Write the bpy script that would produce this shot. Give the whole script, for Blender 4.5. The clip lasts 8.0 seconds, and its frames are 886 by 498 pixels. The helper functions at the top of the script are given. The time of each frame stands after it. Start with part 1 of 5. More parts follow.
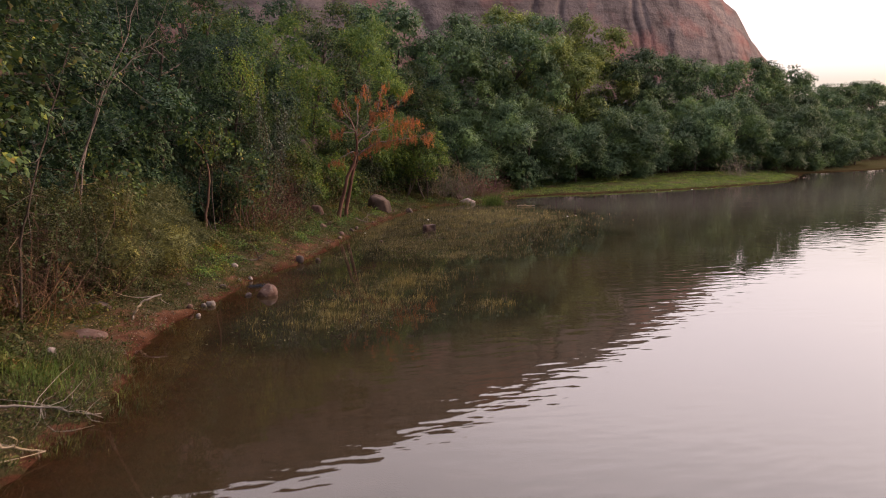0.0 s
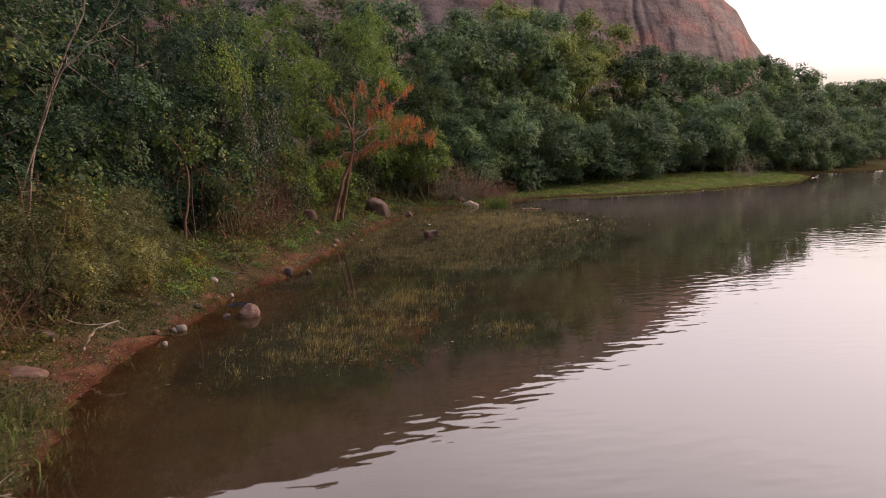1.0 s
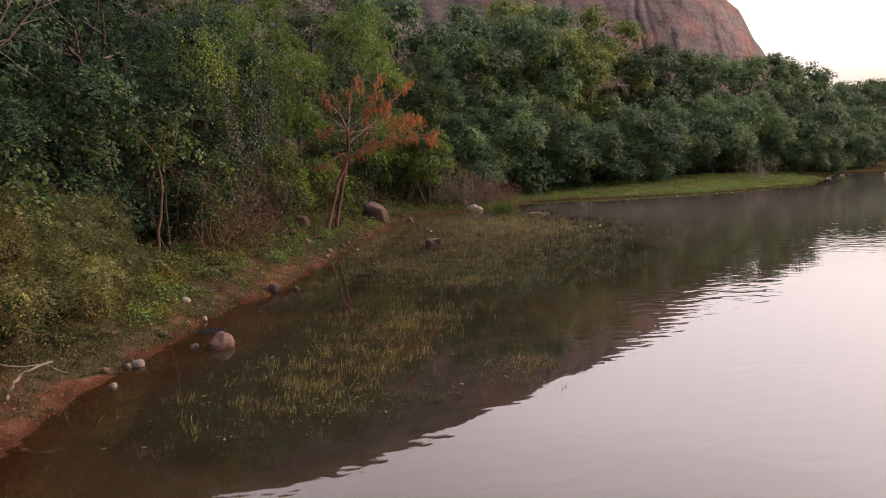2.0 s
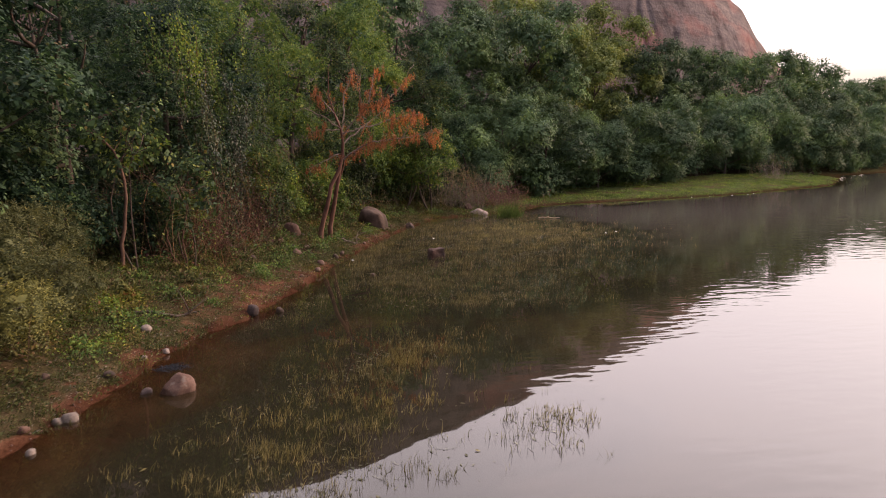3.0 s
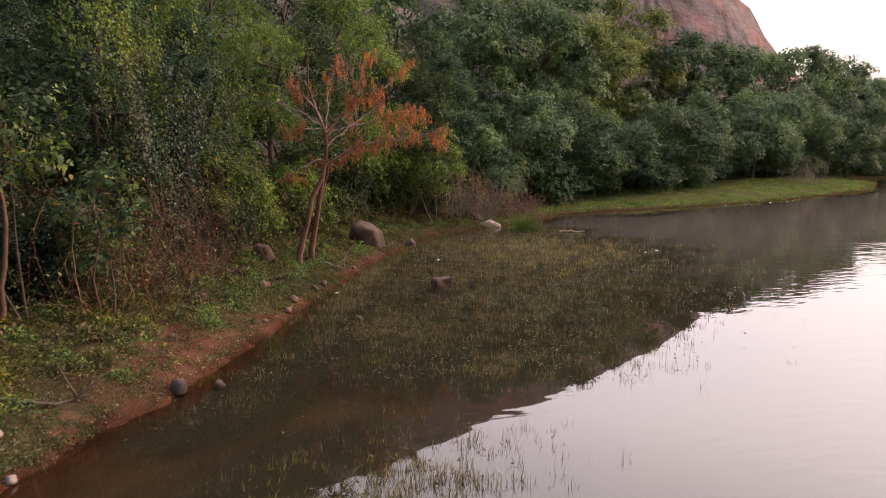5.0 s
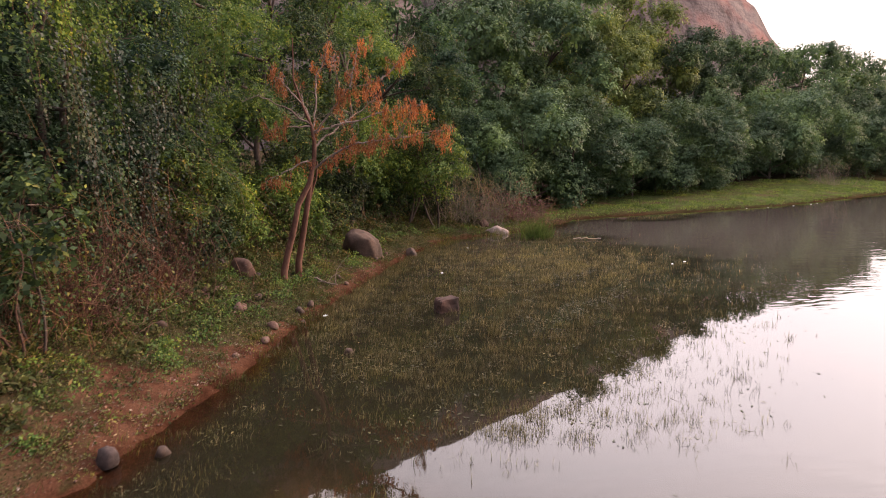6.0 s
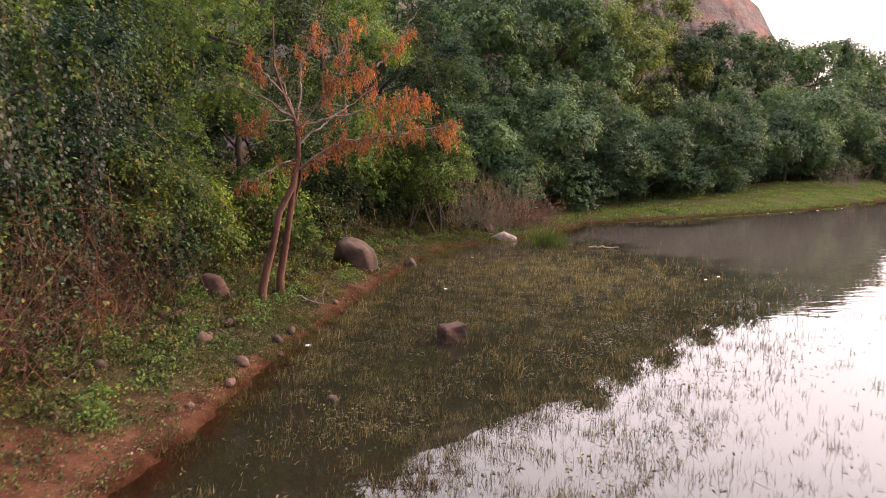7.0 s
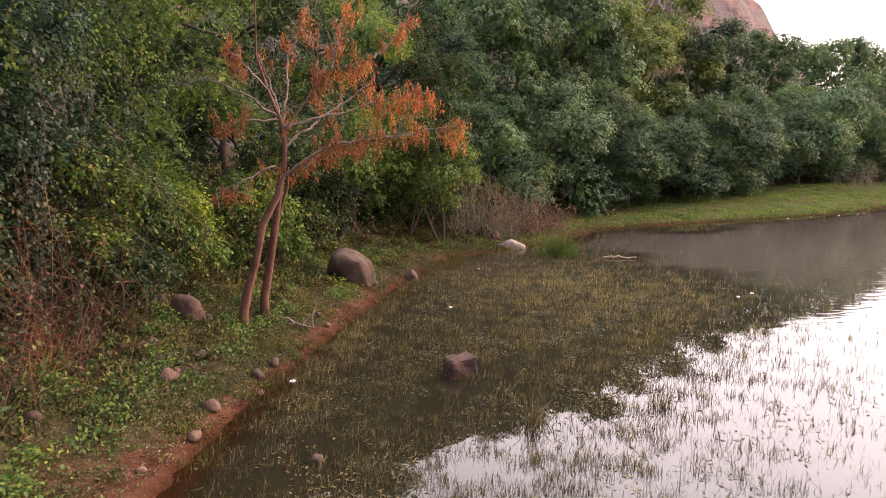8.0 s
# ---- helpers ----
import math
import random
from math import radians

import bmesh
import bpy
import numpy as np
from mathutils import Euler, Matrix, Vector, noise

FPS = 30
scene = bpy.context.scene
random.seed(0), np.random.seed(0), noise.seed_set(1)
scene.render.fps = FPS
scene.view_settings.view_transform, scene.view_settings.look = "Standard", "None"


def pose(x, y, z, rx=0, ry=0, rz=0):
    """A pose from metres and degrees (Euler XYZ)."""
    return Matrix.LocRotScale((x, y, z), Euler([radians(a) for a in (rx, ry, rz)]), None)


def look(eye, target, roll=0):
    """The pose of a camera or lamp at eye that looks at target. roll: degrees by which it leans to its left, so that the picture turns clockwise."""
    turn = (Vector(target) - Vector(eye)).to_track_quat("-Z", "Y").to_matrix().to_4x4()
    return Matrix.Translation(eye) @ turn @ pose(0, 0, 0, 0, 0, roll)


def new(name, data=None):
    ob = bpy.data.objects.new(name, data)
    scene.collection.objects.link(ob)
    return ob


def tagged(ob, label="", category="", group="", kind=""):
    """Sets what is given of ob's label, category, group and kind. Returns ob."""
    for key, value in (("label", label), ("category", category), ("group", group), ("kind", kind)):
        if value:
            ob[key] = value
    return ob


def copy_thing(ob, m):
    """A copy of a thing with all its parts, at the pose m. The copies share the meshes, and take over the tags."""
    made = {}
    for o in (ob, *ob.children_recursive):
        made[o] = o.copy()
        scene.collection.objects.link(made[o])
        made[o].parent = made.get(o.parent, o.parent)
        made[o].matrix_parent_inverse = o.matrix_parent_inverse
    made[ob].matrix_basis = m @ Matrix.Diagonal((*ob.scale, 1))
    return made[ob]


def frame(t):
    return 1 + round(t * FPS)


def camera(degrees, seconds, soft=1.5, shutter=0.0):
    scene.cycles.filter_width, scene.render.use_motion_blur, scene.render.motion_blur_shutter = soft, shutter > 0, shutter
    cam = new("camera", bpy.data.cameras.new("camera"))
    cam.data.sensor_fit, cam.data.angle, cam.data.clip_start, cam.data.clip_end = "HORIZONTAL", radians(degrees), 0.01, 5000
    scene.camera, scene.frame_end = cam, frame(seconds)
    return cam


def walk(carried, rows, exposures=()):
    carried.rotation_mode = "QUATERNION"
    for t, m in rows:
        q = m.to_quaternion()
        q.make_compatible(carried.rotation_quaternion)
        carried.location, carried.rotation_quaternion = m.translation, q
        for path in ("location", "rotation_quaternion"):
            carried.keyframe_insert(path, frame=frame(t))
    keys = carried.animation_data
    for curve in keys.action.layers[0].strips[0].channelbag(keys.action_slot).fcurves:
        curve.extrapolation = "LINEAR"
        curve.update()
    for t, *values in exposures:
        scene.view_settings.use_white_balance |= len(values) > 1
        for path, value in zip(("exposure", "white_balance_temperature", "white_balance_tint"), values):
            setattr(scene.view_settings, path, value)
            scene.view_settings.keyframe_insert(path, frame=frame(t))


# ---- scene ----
cam = camera(70.0, 8.0, soft=1.0, shutter=0.4)
PATH = [
    (0, (-2.692, -0.521, 4.344), (-2.272, 1.408, 4.026), -0.8),
    (0.5, (-2.529, 0.694, 4.334), (-2.108, 2.623, 4.017), -0.8),
    (1, (-2.355, 1.904, 4.325), (-1.932, 3.832, 4.008), -0.9),
    (1.5, (-2.149, 3.129, 4.333), (-1.726, 5.058, 4.017), -0.9),
    (3, (-1.482, 7.004, 4.302), (-1.062, 8.935, 3.99), -1.1),
    (3.5, (-1.238, 8.289, 4.297), (-0.819, 10.22, 3.988), -1.2),
    (4, (-0.973, 9.595, 4.304), (-0.557, 11.527, 3.998), -1.3),
    (4.5, (-0.711, 10.896, 4.345), (-0.299, 12.829, 4.039), -1.2),
    (6, (0.057, 14.879, 4.359), (0.458, 16.815, 4.055), -1.3),
    (6.5, (0.268, 16.262, 4.385), (0.67, 18.197, 4.078), -1.1),
    (7, (0.48, 17.629, 4.392), (0.884, 19.563, 4.083), -0.9),
    (7.5, (0.67, 18.845, 4.424), (1.072, 20.779, 4.113), -0.9),
    (8, (0.779, 19.68, 4.485), (1.182, 21.614, 4.175), -0.8),
]
walk(cam, [(t, look(eye, target, roll)) for t, eye, target, roll in PATH], [(0, 0.0), (3, 0.12), (6, 0.45), (8, 0.8)])


# ---- world, sun, exposure ----
SUN_AZ, SUN_EL = 80.0, 21.0

world = bpy.data.worlds.new("hazy_sky")
scene.world = world
world.use_nodes = True
wn, wl = world.node_tree.nodes, world.node_tree.links
wn.clear()
sky = wn.new("ShaderNodeTexSky")
sky.sky_type = "NISHITA"
sky.sun_disc = False
sky.sun_elevation = radians(SUN_EL)
sky.sun_rotation = radians(SUN_AZ)
sky.dust_density = 4.0
coord = wn.new("ShaderNodeTexCoord")
split = wn.new("ShaderNodeSeparateXYZ")
haze = wn.new("ShaderNodeValToRGB")
haze.color_ramp.elements[0].position = 0.0
haze.color_ramp.elements[0].color = (0.37, 0.325, 0.335, 1)
haze.color_ramp.elements[1].position = 1.0
haze.color_ramp.elements[1].color = (4.6, 4.2, 4.5, 1)
for pos, col in ((0.08, (0.44, 0.385, 0.395, 1)), (0.18, (1.5, 1.29, 1.33, 1)), (0.4, (2.9, 2.52, 2.62, 1)), (0.6, (3.0, 2.7, 2.85, 1))):
    haze.color_ramp.elements.new(pos).color = col
sky_bg, haze_bg = wn.new("ShaderNodeBackground"), wn.new("ShaderNodeBackground")
sky_bg.inputs["Strength"].default_value = 0.05
haze_bg.inputs["Strength"].default_value = 0.95
both = wn.new("ShaderNodeAddShader")
out = wn.new("ShaderNodeOutputWorld")
wl.new(coord.outputs["Generated"], split.inputs[0])
wl.new(split.outputs["Z"], haze.inputs[0])
aim = wn.new("ShaderNodeVectorMath")
aim.operation = "DOT_PRODUCT"
aim.inputs[1].default_value = (math.sin(radians(42)) * math.cos(radians(26)), math.cos(radians(42)) * math.cos(radians(26)), math.sin(radians(26)))
half = wn.new("ShaderNodeMath")
half.operation = "MULTIPLY_ADD"
half.inputs[1].default_value, half.inputs[2].default_value = 0.5, 0.5
glow = wn.new("ShaderNodeValToRGB")
glow.color_ramp.interpolation = "EASE"
glow.color_ramp.elements[0].color = (0.1, 0.11, 0.14, 1)
glow.color_ramp.elements[1].color = (1.5, 1.44, 1.42, 1)
for pos, col in ((0.45, (0.2, 0.21, 0.25, 1)), (0.72, (0.72, 0.70, 0.74, 1)), (0.92, (1.15, 1.11, 1.10, 1))):
    glow.color_ramp.elements.new(pos).color = col
shade = wn.new("ShaderNodeMix")
shade.data_type, shade.blend_type = "RGBA", "MULTIPLY"
shade.inputs[0].default_value = 1.0
wl.new(coord.outputs["Generated"], aim.inputs[0])
wl.new(aim.outputs["Value"], half.inputs[0])
wl.new(half.outputs[0], glow.inputs[0])
wl.new(haze.outputs[0], shade.inputs[6])
wl.new(glow.outputs[0], shade.inputs[7])
wl.new(shade.outputs[2], haze_bg.inputs["Color"])
wl.new(sky.outputs[0], sky_bg.inputs["Color"])
wl.new(sky_bg.outputs[0], both.inputs[0])
wl.new(haze_bg.outputs[0], both.inputs[1])
wl.new(both.outputs[0], out.inputs["Surface"])

sun = new("sun", bpy.data.lights.new("sun", "SUN"))
sun.data.energy, sun.data.angle, sun.data.color = 3.3, radians(8), (1.0, 0.66, 0.45)
_a, _e = radians(SUN_AZ), radians(SUN_EL)
sun.matrix_world = look((0, 0, 0), (-math.sin(_a) * math.cos(_e), -math.cos(_a) * math.cos(_e), -math.sin(_e)))


# ---- materials ----
def material(name):
    m = bpy.data.materials.new(name)
    m.use_nodes = True
    n = m.node_tree.nodes
    n.clear()
    return m, n, m.node_tree.links


def ramp(n, stops):
    r = n.new("ShaderNodeValToRGB")
    e = r.color_ramp.elements
    e[0].position, e[0].color = stops[0][0], (*stops[0][1], 1)
    e[1].position, e[1].color = stops[-1][0], (*stops[-1][1], 1)
    for p, c in stops[1:-1]:
        e.new(p).color = (*c, 1)
    return r


def noise_node(n, l, scale, detail=4, rough=0.55, stretch=None):
    c = n.new("ShaderNodeNewGeometry")
    t = n.new("ShaderNodeTexNoise")
    t.inputs["Scale"].default_value = scale
    t.inputs["Detail"].default_value = detail
    t.inputs["Roughness"].default_value = rough
    src = c.outputs["Position"]
    if stretch:
        m = n.new("ShaderNodeMapping")
        m.inputs["Scale"].default_value = stretch
        l.new(src, m.inputs[0])
        src = m.outputs[0]
    l.new(src, t.inputs["Vector"])
    return t


def mix_colour(n, l, a, b, fac, kind="MIX"):
    m = n.new("ShaderNodeMix")
    m.data_type, m.blend_type = "RGBA", kind
    for sock, v in ((6, a), (7, b), (0, fac)):
        if hasattr(v, "links"):
            l.new(v, m.inputs[sock])
        else:
            m.inputs[sock].default_value = (*v, 1) if sock else v
    return m.outputs[2]


def leaf_material(name, stops, through_light=0.3, rough=0.62, patches=((0.72, 0.78, 0.78), (1.6, 1.42, 0.85)), patch_size=0.55):
    m, n, l = material(name)
    g = n.new("ShaderNodeNewGeometry")
    o = n.new("ShaderNodeObjectInfo")
    r = ramp(n, stops)
    l.new(g.outputs["Random Per Island"], r.inputs[0])
    # noise patches multiply the leaf colour; on tree crowns they paint lit and shaded masses
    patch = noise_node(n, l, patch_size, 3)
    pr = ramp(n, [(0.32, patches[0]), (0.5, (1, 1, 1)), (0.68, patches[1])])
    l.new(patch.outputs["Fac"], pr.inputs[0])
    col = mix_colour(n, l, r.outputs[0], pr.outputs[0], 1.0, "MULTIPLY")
    hs = n.new("ShaderNodeHueSaturation")
    mr = n.new("ShaderNodeMapRange")
    mr.inputs["To Min"].default_value, mr.inputs["To Max"].default_value = 0.68, 1.32
    l.new(o.outputs["Random"], mr.inputs[0])
    l.new(mr.outputs[0], hs.inputs["Value"])
    l.new(col, hs.inputs["Color"])
    p = n.new("ShaderNodeBsdfPrincipled")
    p.inputs["Roughness"].default_value = rough
    p.inputs["Specular IOR Level"].default_value = 0.13
    t = n.new("ShaderNodeBsdfTranslucent")
    mx = n.new("ShaderNodeMixShader")
    mx.inputs[0].default_value = through_light
    out = n.new("ShaderNodeOutputMaterial")
    l.new(hs.outputs[0], p.inputs["Base Color"])
    l.new(hs.outputs[0], t.inputs["Color"])
    l.new(p.outputs[0], mx.inputs[1])
    l.new(t.outputs[0], mx.inputs[2])
    l.new(mx.outputs[0], out.inputs[0])
    return m


def solid_material(name, a, b, scale, rough=0.85, bump=0.3, bump_scale=None, stops=None, stretch=None, spot=None):
    """Two colours mixed by coarse and fine noise, with relief."""
    m, n, l = material(name)
    big = noise_node(n, l, scale, 5, 0.6, stretch)
    fine = noise_node(n, l, scale * 9, 4, 0.65, stretch)
    r1 = ramp(n, stops or [(0.35, a), (0.65, b)])
    l.new(big.outputs["Fac"], r1.inputs[0])
    r2 = ramp(n, [(0.3, (0.7, 0.7, 0.7)), (0.7, (1.25, 1.25, 1.25))])
    l.new(fine.outputs["Fac"], r2.inputs[0])
    col = mix_colour(n, l, r1.outputs[0], r2.outputs[0], 1.0, "MULTIPLY")
    if spot:
        sp = noise_node(n, l, scale * 3.1, 3, 0.5)
        sr = ramp(n, [(0.58, (0, 0, 0)), (0.68, (1, 1, 1))])
        l.new(sp.outputs["Fac"], sr.inputs[0])
        col = mix_colour(n, l, col, spot, sr.outputs[0])
    p = n.new("ShaderNodeBsdfPrincipled")
    p.inputs["Roughness"].default_value = rough
    p.inputs["Specular IOR Level"].default_value = 0.2
    b_ = n.new("ShaderNodeBump")
    b_.inputs["Strength"].default_value = bump
    b_.inputs["Distance"].default_value = 0.02
    fb = noise_node(n, l, bump_scale or scale * 6, 6, 0.65, stretch)
    l.new(fb.outputs["Fac"], b_.inputs["Height"])
    l.new(col, p.inputs["Base Color"])
    l.new(b_.outputs[0], p.inputs["Normal"])
    out = n.new("ShaderNodeOutputMaterial")
    l.new(p.outputs[0], out.inputs[0])
    return m


# LEAF_DARK, LEAF_MID: 0.97 stops and bright patches paint sunlit leaves, low patches shaded hollows
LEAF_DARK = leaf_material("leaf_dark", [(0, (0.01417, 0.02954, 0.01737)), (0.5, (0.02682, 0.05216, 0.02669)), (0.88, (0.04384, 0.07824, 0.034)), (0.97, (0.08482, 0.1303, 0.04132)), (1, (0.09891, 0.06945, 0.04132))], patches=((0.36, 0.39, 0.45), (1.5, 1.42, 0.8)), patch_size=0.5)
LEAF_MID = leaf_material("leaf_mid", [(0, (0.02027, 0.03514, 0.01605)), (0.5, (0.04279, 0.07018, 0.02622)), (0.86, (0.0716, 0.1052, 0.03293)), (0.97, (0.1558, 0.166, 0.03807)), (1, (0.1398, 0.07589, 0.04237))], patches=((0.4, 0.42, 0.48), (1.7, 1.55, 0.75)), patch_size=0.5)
LEAF_BRIGHT = leaf_material("leaf_bright", [(0, (0.04014, 0.07495, 0.01912)), (0.5, (0.07602, 0.1234, 0.02869)), (0.85, (0.1165, 0.1676, 0.03348)), (1, (0.2142, 0.219, 0.03825))], 0.35)
LEAF_OLIVE = leaf_material("leaf_olive", [(0, (0.04614, 0.04908, 0.01994)), (0.5, (0.08559, 0.08982, 0.03438)), (0.9, (0.1226, 0.1232, 0.04525)), (1, (0.1936, 0.1746, 0.05421))], 0.3, 0.6)
LEAF_GREY = leaf_material("leaf_grey", [(0, (0.0124, 0.0186, 0.0122)), (0.6, (0.0223, 0.031, 0.019)), (1, (0.0434, 0.0558, 0.0306))], 0.2, 0.4)
# lifted, bluish green puts distance haze into the colour; patches suggest sunlit lobes
LEAF_FAR = leaf_material("leaf_far", [(0, (0.05405, 0.08645, 0.0408)), (0.5, (0.06727, 0.1075, 0.0492)), (0.92, (0.08648, 0.1309, 0.0528)), (1, (0.1441, 0.1869, 0.06))], patches=((0.7, 0.76, 0.84), (1.5, 1.45, 0.9)), patch_size=0.3)
LEAF_FAR_LIGHT = leaf_material("leaf_far_light", [(0, (0.0805, 0.11, 0.033)), (0.5, (0.1265, 0.165, 0.044)), (1, (0.207, 0.2365, 0.0605))])
LEAF_ORANGE = leaf_material("leaf_orange", [(0, (0.154, 0.0483, 0.0228)), (0.5, (0.308, 0.105, 0.0433)), (0.9, (0.396, 0.15, 0.057)), (1, (0.44, 0.237, 0.103))], 0.35, 0.7)
LEAF_PINK = leaf_material("leaf_pink", [(0, (0.08, 0.034, 0.036)), (0.5, (0.13, 0.055, 0.055)), (1, (0.19, 0.12, 0.09))], 0.25, 0.7)
GRASS = leaf_material("grass", [(0, (0.03132, 0.03925, 0.01391)), (0.45, (0.07074, 0.08007, 0.0253)), (0.75, (0.1123, 0.1125, 0.03139)), (0.9, (0.149, 0.107, 0.05232)), (1, (0.1555, 0.08007, 0.05669))], 0.3, 0.6)
GRASS_LUSH = leaf_material("grass_lush", [(0, (0.06, 0.10, 0.022)), (0.5, (0.10, 0.155, 0.034)), (1, (0.165, 0.205, 0.055))], 0.3, 0.6, patches=((0.5, 0.52, 0.5), (1.45, 1.3, 0.9)), patch_size=0.9)
REED = leaf_material("reed", [(0, (0.04586, 0.04369, 0.01935)), (0.5, (0.1092, 0.09615, 0.04085)), (0.85, (0.1911, 0.1583, 0.06988)), (1, (0.3276, 0.2512, 0.1398))], 0.25, 0.55, patches=((0.65, 0.68, 0.75), (1.2, 1.2, 1.0)), patch_size=0.8)
REED_BROWN = leaf_material("reed_brown", [(0, (0.05291, 0.0468, 0.01728)), (0.5, (0.1202, 0.099, 0.03456)), (0.9, (0.1924, 0.153, 0.05616)), (1, (0.2886, 0.225, 0.1037))], 0.25, 0.55, patches=((0.6, 0.6, 0.65), (1.25, 1.2, 1.0)), patch_size=0.9)
DRY = leaf_material("dry_twigs", [(0, (0.0425, 0.0238, 0.017)), (0.6, (0.085, 0.0467, 0.0306)), (1, (0.187, 0.119, 0.0765))], 0.0, 0.8)
DRY_RED = leaf_material("dry_red_twigs", [(0, (0.03629, 0.01598, 0.01221)), (0.6, (0.07776, 0.03626, 0.02553)), (1, (0.1397, 0.07992, 0.0555))], 0.0, 0.8)
WEED = leaf_material("weed", [(0, (0.025, 0.024, 0.012)), (0.6, (0.055, 0.05, 0.024)), (1, (0.12, 0.10, 0.05))], 0.1, 0.6)
DRY_PALE = leaf_material("dry_pale", [(0, (0.132, 0.105, 0.0825)), (1, (0.275, 0.22, 0.176))], 0.0, 0.8)
BARK = solid_material("bark", (0.045, 0.032, 0.025), (0.09, 0.065, 0.05), 2.5, bump=0.6, bump_scale=25, stretch=(1, 1, 0.35))
BARK_RED = solid_material("bark_red", (0.065, 0.028, 0.018), (0.14, 0.07, 0.048), 2.2, bump=0.5, bump_scale=22, stretch=(1, 1, 0.4))
BARK_PALE = solid_material("bark_pale", (0.13, 0.095, 0.075), (0.23, 0.175, 0.145), 2.5, bump=0.4, bump_scale=25)
DRY_STEM = solid_material("dry_stem", (0.06, 0.032, 0.022), (0.13, 0.075, 0.05), 3.0, bump=0.4, bump_scale=30)
ROCK = solid_material("granite", (0.038, 0.025, 0.018), (0.08, 0.05, 0.037), 1.6, bump=0.6, bump_scale=18, spot=(0.038, 0.028, 0.023))
ROCK_PINK = solid_material("granite_pink", (0.07, 0.038, 0.027), (0.12, 0.07, 0.052), 3.0, bump=0.5, bump_scale=20, spot=(0.13, 0.095, 0.075))
ROCK_PALE = solid_material("granite_pale", (0.1, 0.08, 0.066), (0.19, 0.15, 0.125), 2.2, bump=0.4, bump_scale=18)
ROCK_WHITE = solid_material("granite_bleached", (0.2, 0.15, 0.125), (0.34, 0.26, 0.22), 2.4, bump=0.4, bump_scale=18)
ROCK_WET = solid_material("granite_dark", (0.03, 0.022, 0.02), (0.075, 0.05, 0.042), 1.8, 0.85, bump=0.5, bump_scale=20)
ROCK_BLOCK = solid_material("granite_block", (0.03, 0.02, 0.017), (0.085, 0.046, 0.034), 2.2, 0.9, bump=0.6, bump_scale=22, spot=(0.03, 0.022, 0.018))
LITTER = solid_material("white_litter", (0.72, 0.72, 0.70), (0.82, 0.82, 0.80), 6.0, 0.5, bump=0.2)
NET = solid_material("dark_plastic", (0.012, 0.013, 0.016), (0.035, 0.038, 0.046), 9.0, 0.95, bump=0.5)


def ground_material():
    m, n, l = material("bank_soil")
    at = n.new("ShaderNodeAttribute")
    at.attribute_name = "cover"
    soil = noise_node(n, l, 1.7, 8, 0.7)
    sr = ramp(n, [(0.28, (0.03, 0.0135, 0.008)), (0.5, (0.066, 0.0305, 0.018)), (0.74, (0.11, 0.055, 0.032))])
    l.new(soil.outputs["Fac"], sr.inputs[0])
    litter = noise_node(n, l, 3.5, 8, 0.75)
    lr = ramp(n, [(0.28, (0.016, 0.015, 0.007)), (0.5, (0.042, 0.034, 0.016)), (0.74, (0.10, 0.066, 0.038))])
    l.new(litter.outputs["Fac"], lr.inputs[0])
    edge = noise_node(n, l, 3.2, 8, 0.8)
    add = n.new("ShaderNodeMath")
    add.operation = "ADD"
    sub = n.new("ShaderNodeMath")
    sub.operation = "SUBTRACT"
    sub.inputs[1].default_value = 0.5
    l.new(edge.outputs["Fac"], sub.inputs[0])
    l.new(at.outputs["Fac"], add.inputs[0])
    l.new(sub.outputs[0], add.inputs[1])
    cr = ramp(n, [(0.32, (0, 0, 0)), (0.62, (1, 1, 1))])
    l.new(add.outputs[0], cr.inputs[0])
    col = mix_colour(n, l, sr.outputs[0], lr.outputs[0], cr.outputs[0])
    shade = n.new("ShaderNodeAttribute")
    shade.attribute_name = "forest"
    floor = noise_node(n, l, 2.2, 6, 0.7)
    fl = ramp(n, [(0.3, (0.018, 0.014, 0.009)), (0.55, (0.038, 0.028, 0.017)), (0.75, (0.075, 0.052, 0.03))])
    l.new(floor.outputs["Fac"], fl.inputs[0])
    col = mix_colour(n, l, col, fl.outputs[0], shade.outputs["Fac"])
    lawn = n.new("ShaderNodeAttribute")
    lawn.attribute_name = "lawn"
    turf = noise_node(n, l, 0.5, 7, 0.65)
    tf = ramp(n, [(0.34, (0.075, 0.048, 0.03)), (0.46, (0.055, 0.056, 0.023)), (0.62, (0.058, 0.076, 0.024)), (0.78, (0.08, 0.096, 0.03))])
    l.new(turf.outputs["Fac"], tf.inputs[0])
    col = mix_colour(n, l, col, tf.outputs[0], lawn.outputs["Fac"])
    wet = n.new("ShaderNodeAttribute")
    wet.attribute_name = "wet"
    damp = mix_colour(n, l, col, (0.6, 0.54, 0.5), 1.0, "MULTIPLY")
    col = mix_colour(n, l, col, damp, wet.outputs["Fac"])
    fine = noise_node(n, l, 30, 5, 0.7)
    fr = ramp(n, [(0.3, (0.45, 0.45, 0.45)), (0.7, (1.45, 1.45, 1.45))])
    l.new(fine.outputs["Fac"], fr.inputs[0])
    col = mix_colour(n, l, col, fr.outputs[0], 1.0, "MULTIPLY")
    p = n.new("ShaderNodeBsdfPrincipled")
    p.inputs["Roughness"].default_value = 1.0
    p.inputs["Specular IOR Level"].default_value = 0.0
    b = n.new("ShaderNodeBump")
    b.inputs["Strength"].default_value, b.inputs["Distance"].default_value = 0.7, 0.03
    l.new(fine.outputs["Fac"], b.inputs["Height"])
    l.new(col, p.inputs["Base Color"])
    l.new(b.outputs[0], p.inputs["Normal"])
    out = n.new("ShaderNodeOutputMaterial")
    l.new(p.outputs[0], out.inputs[0])
    return m


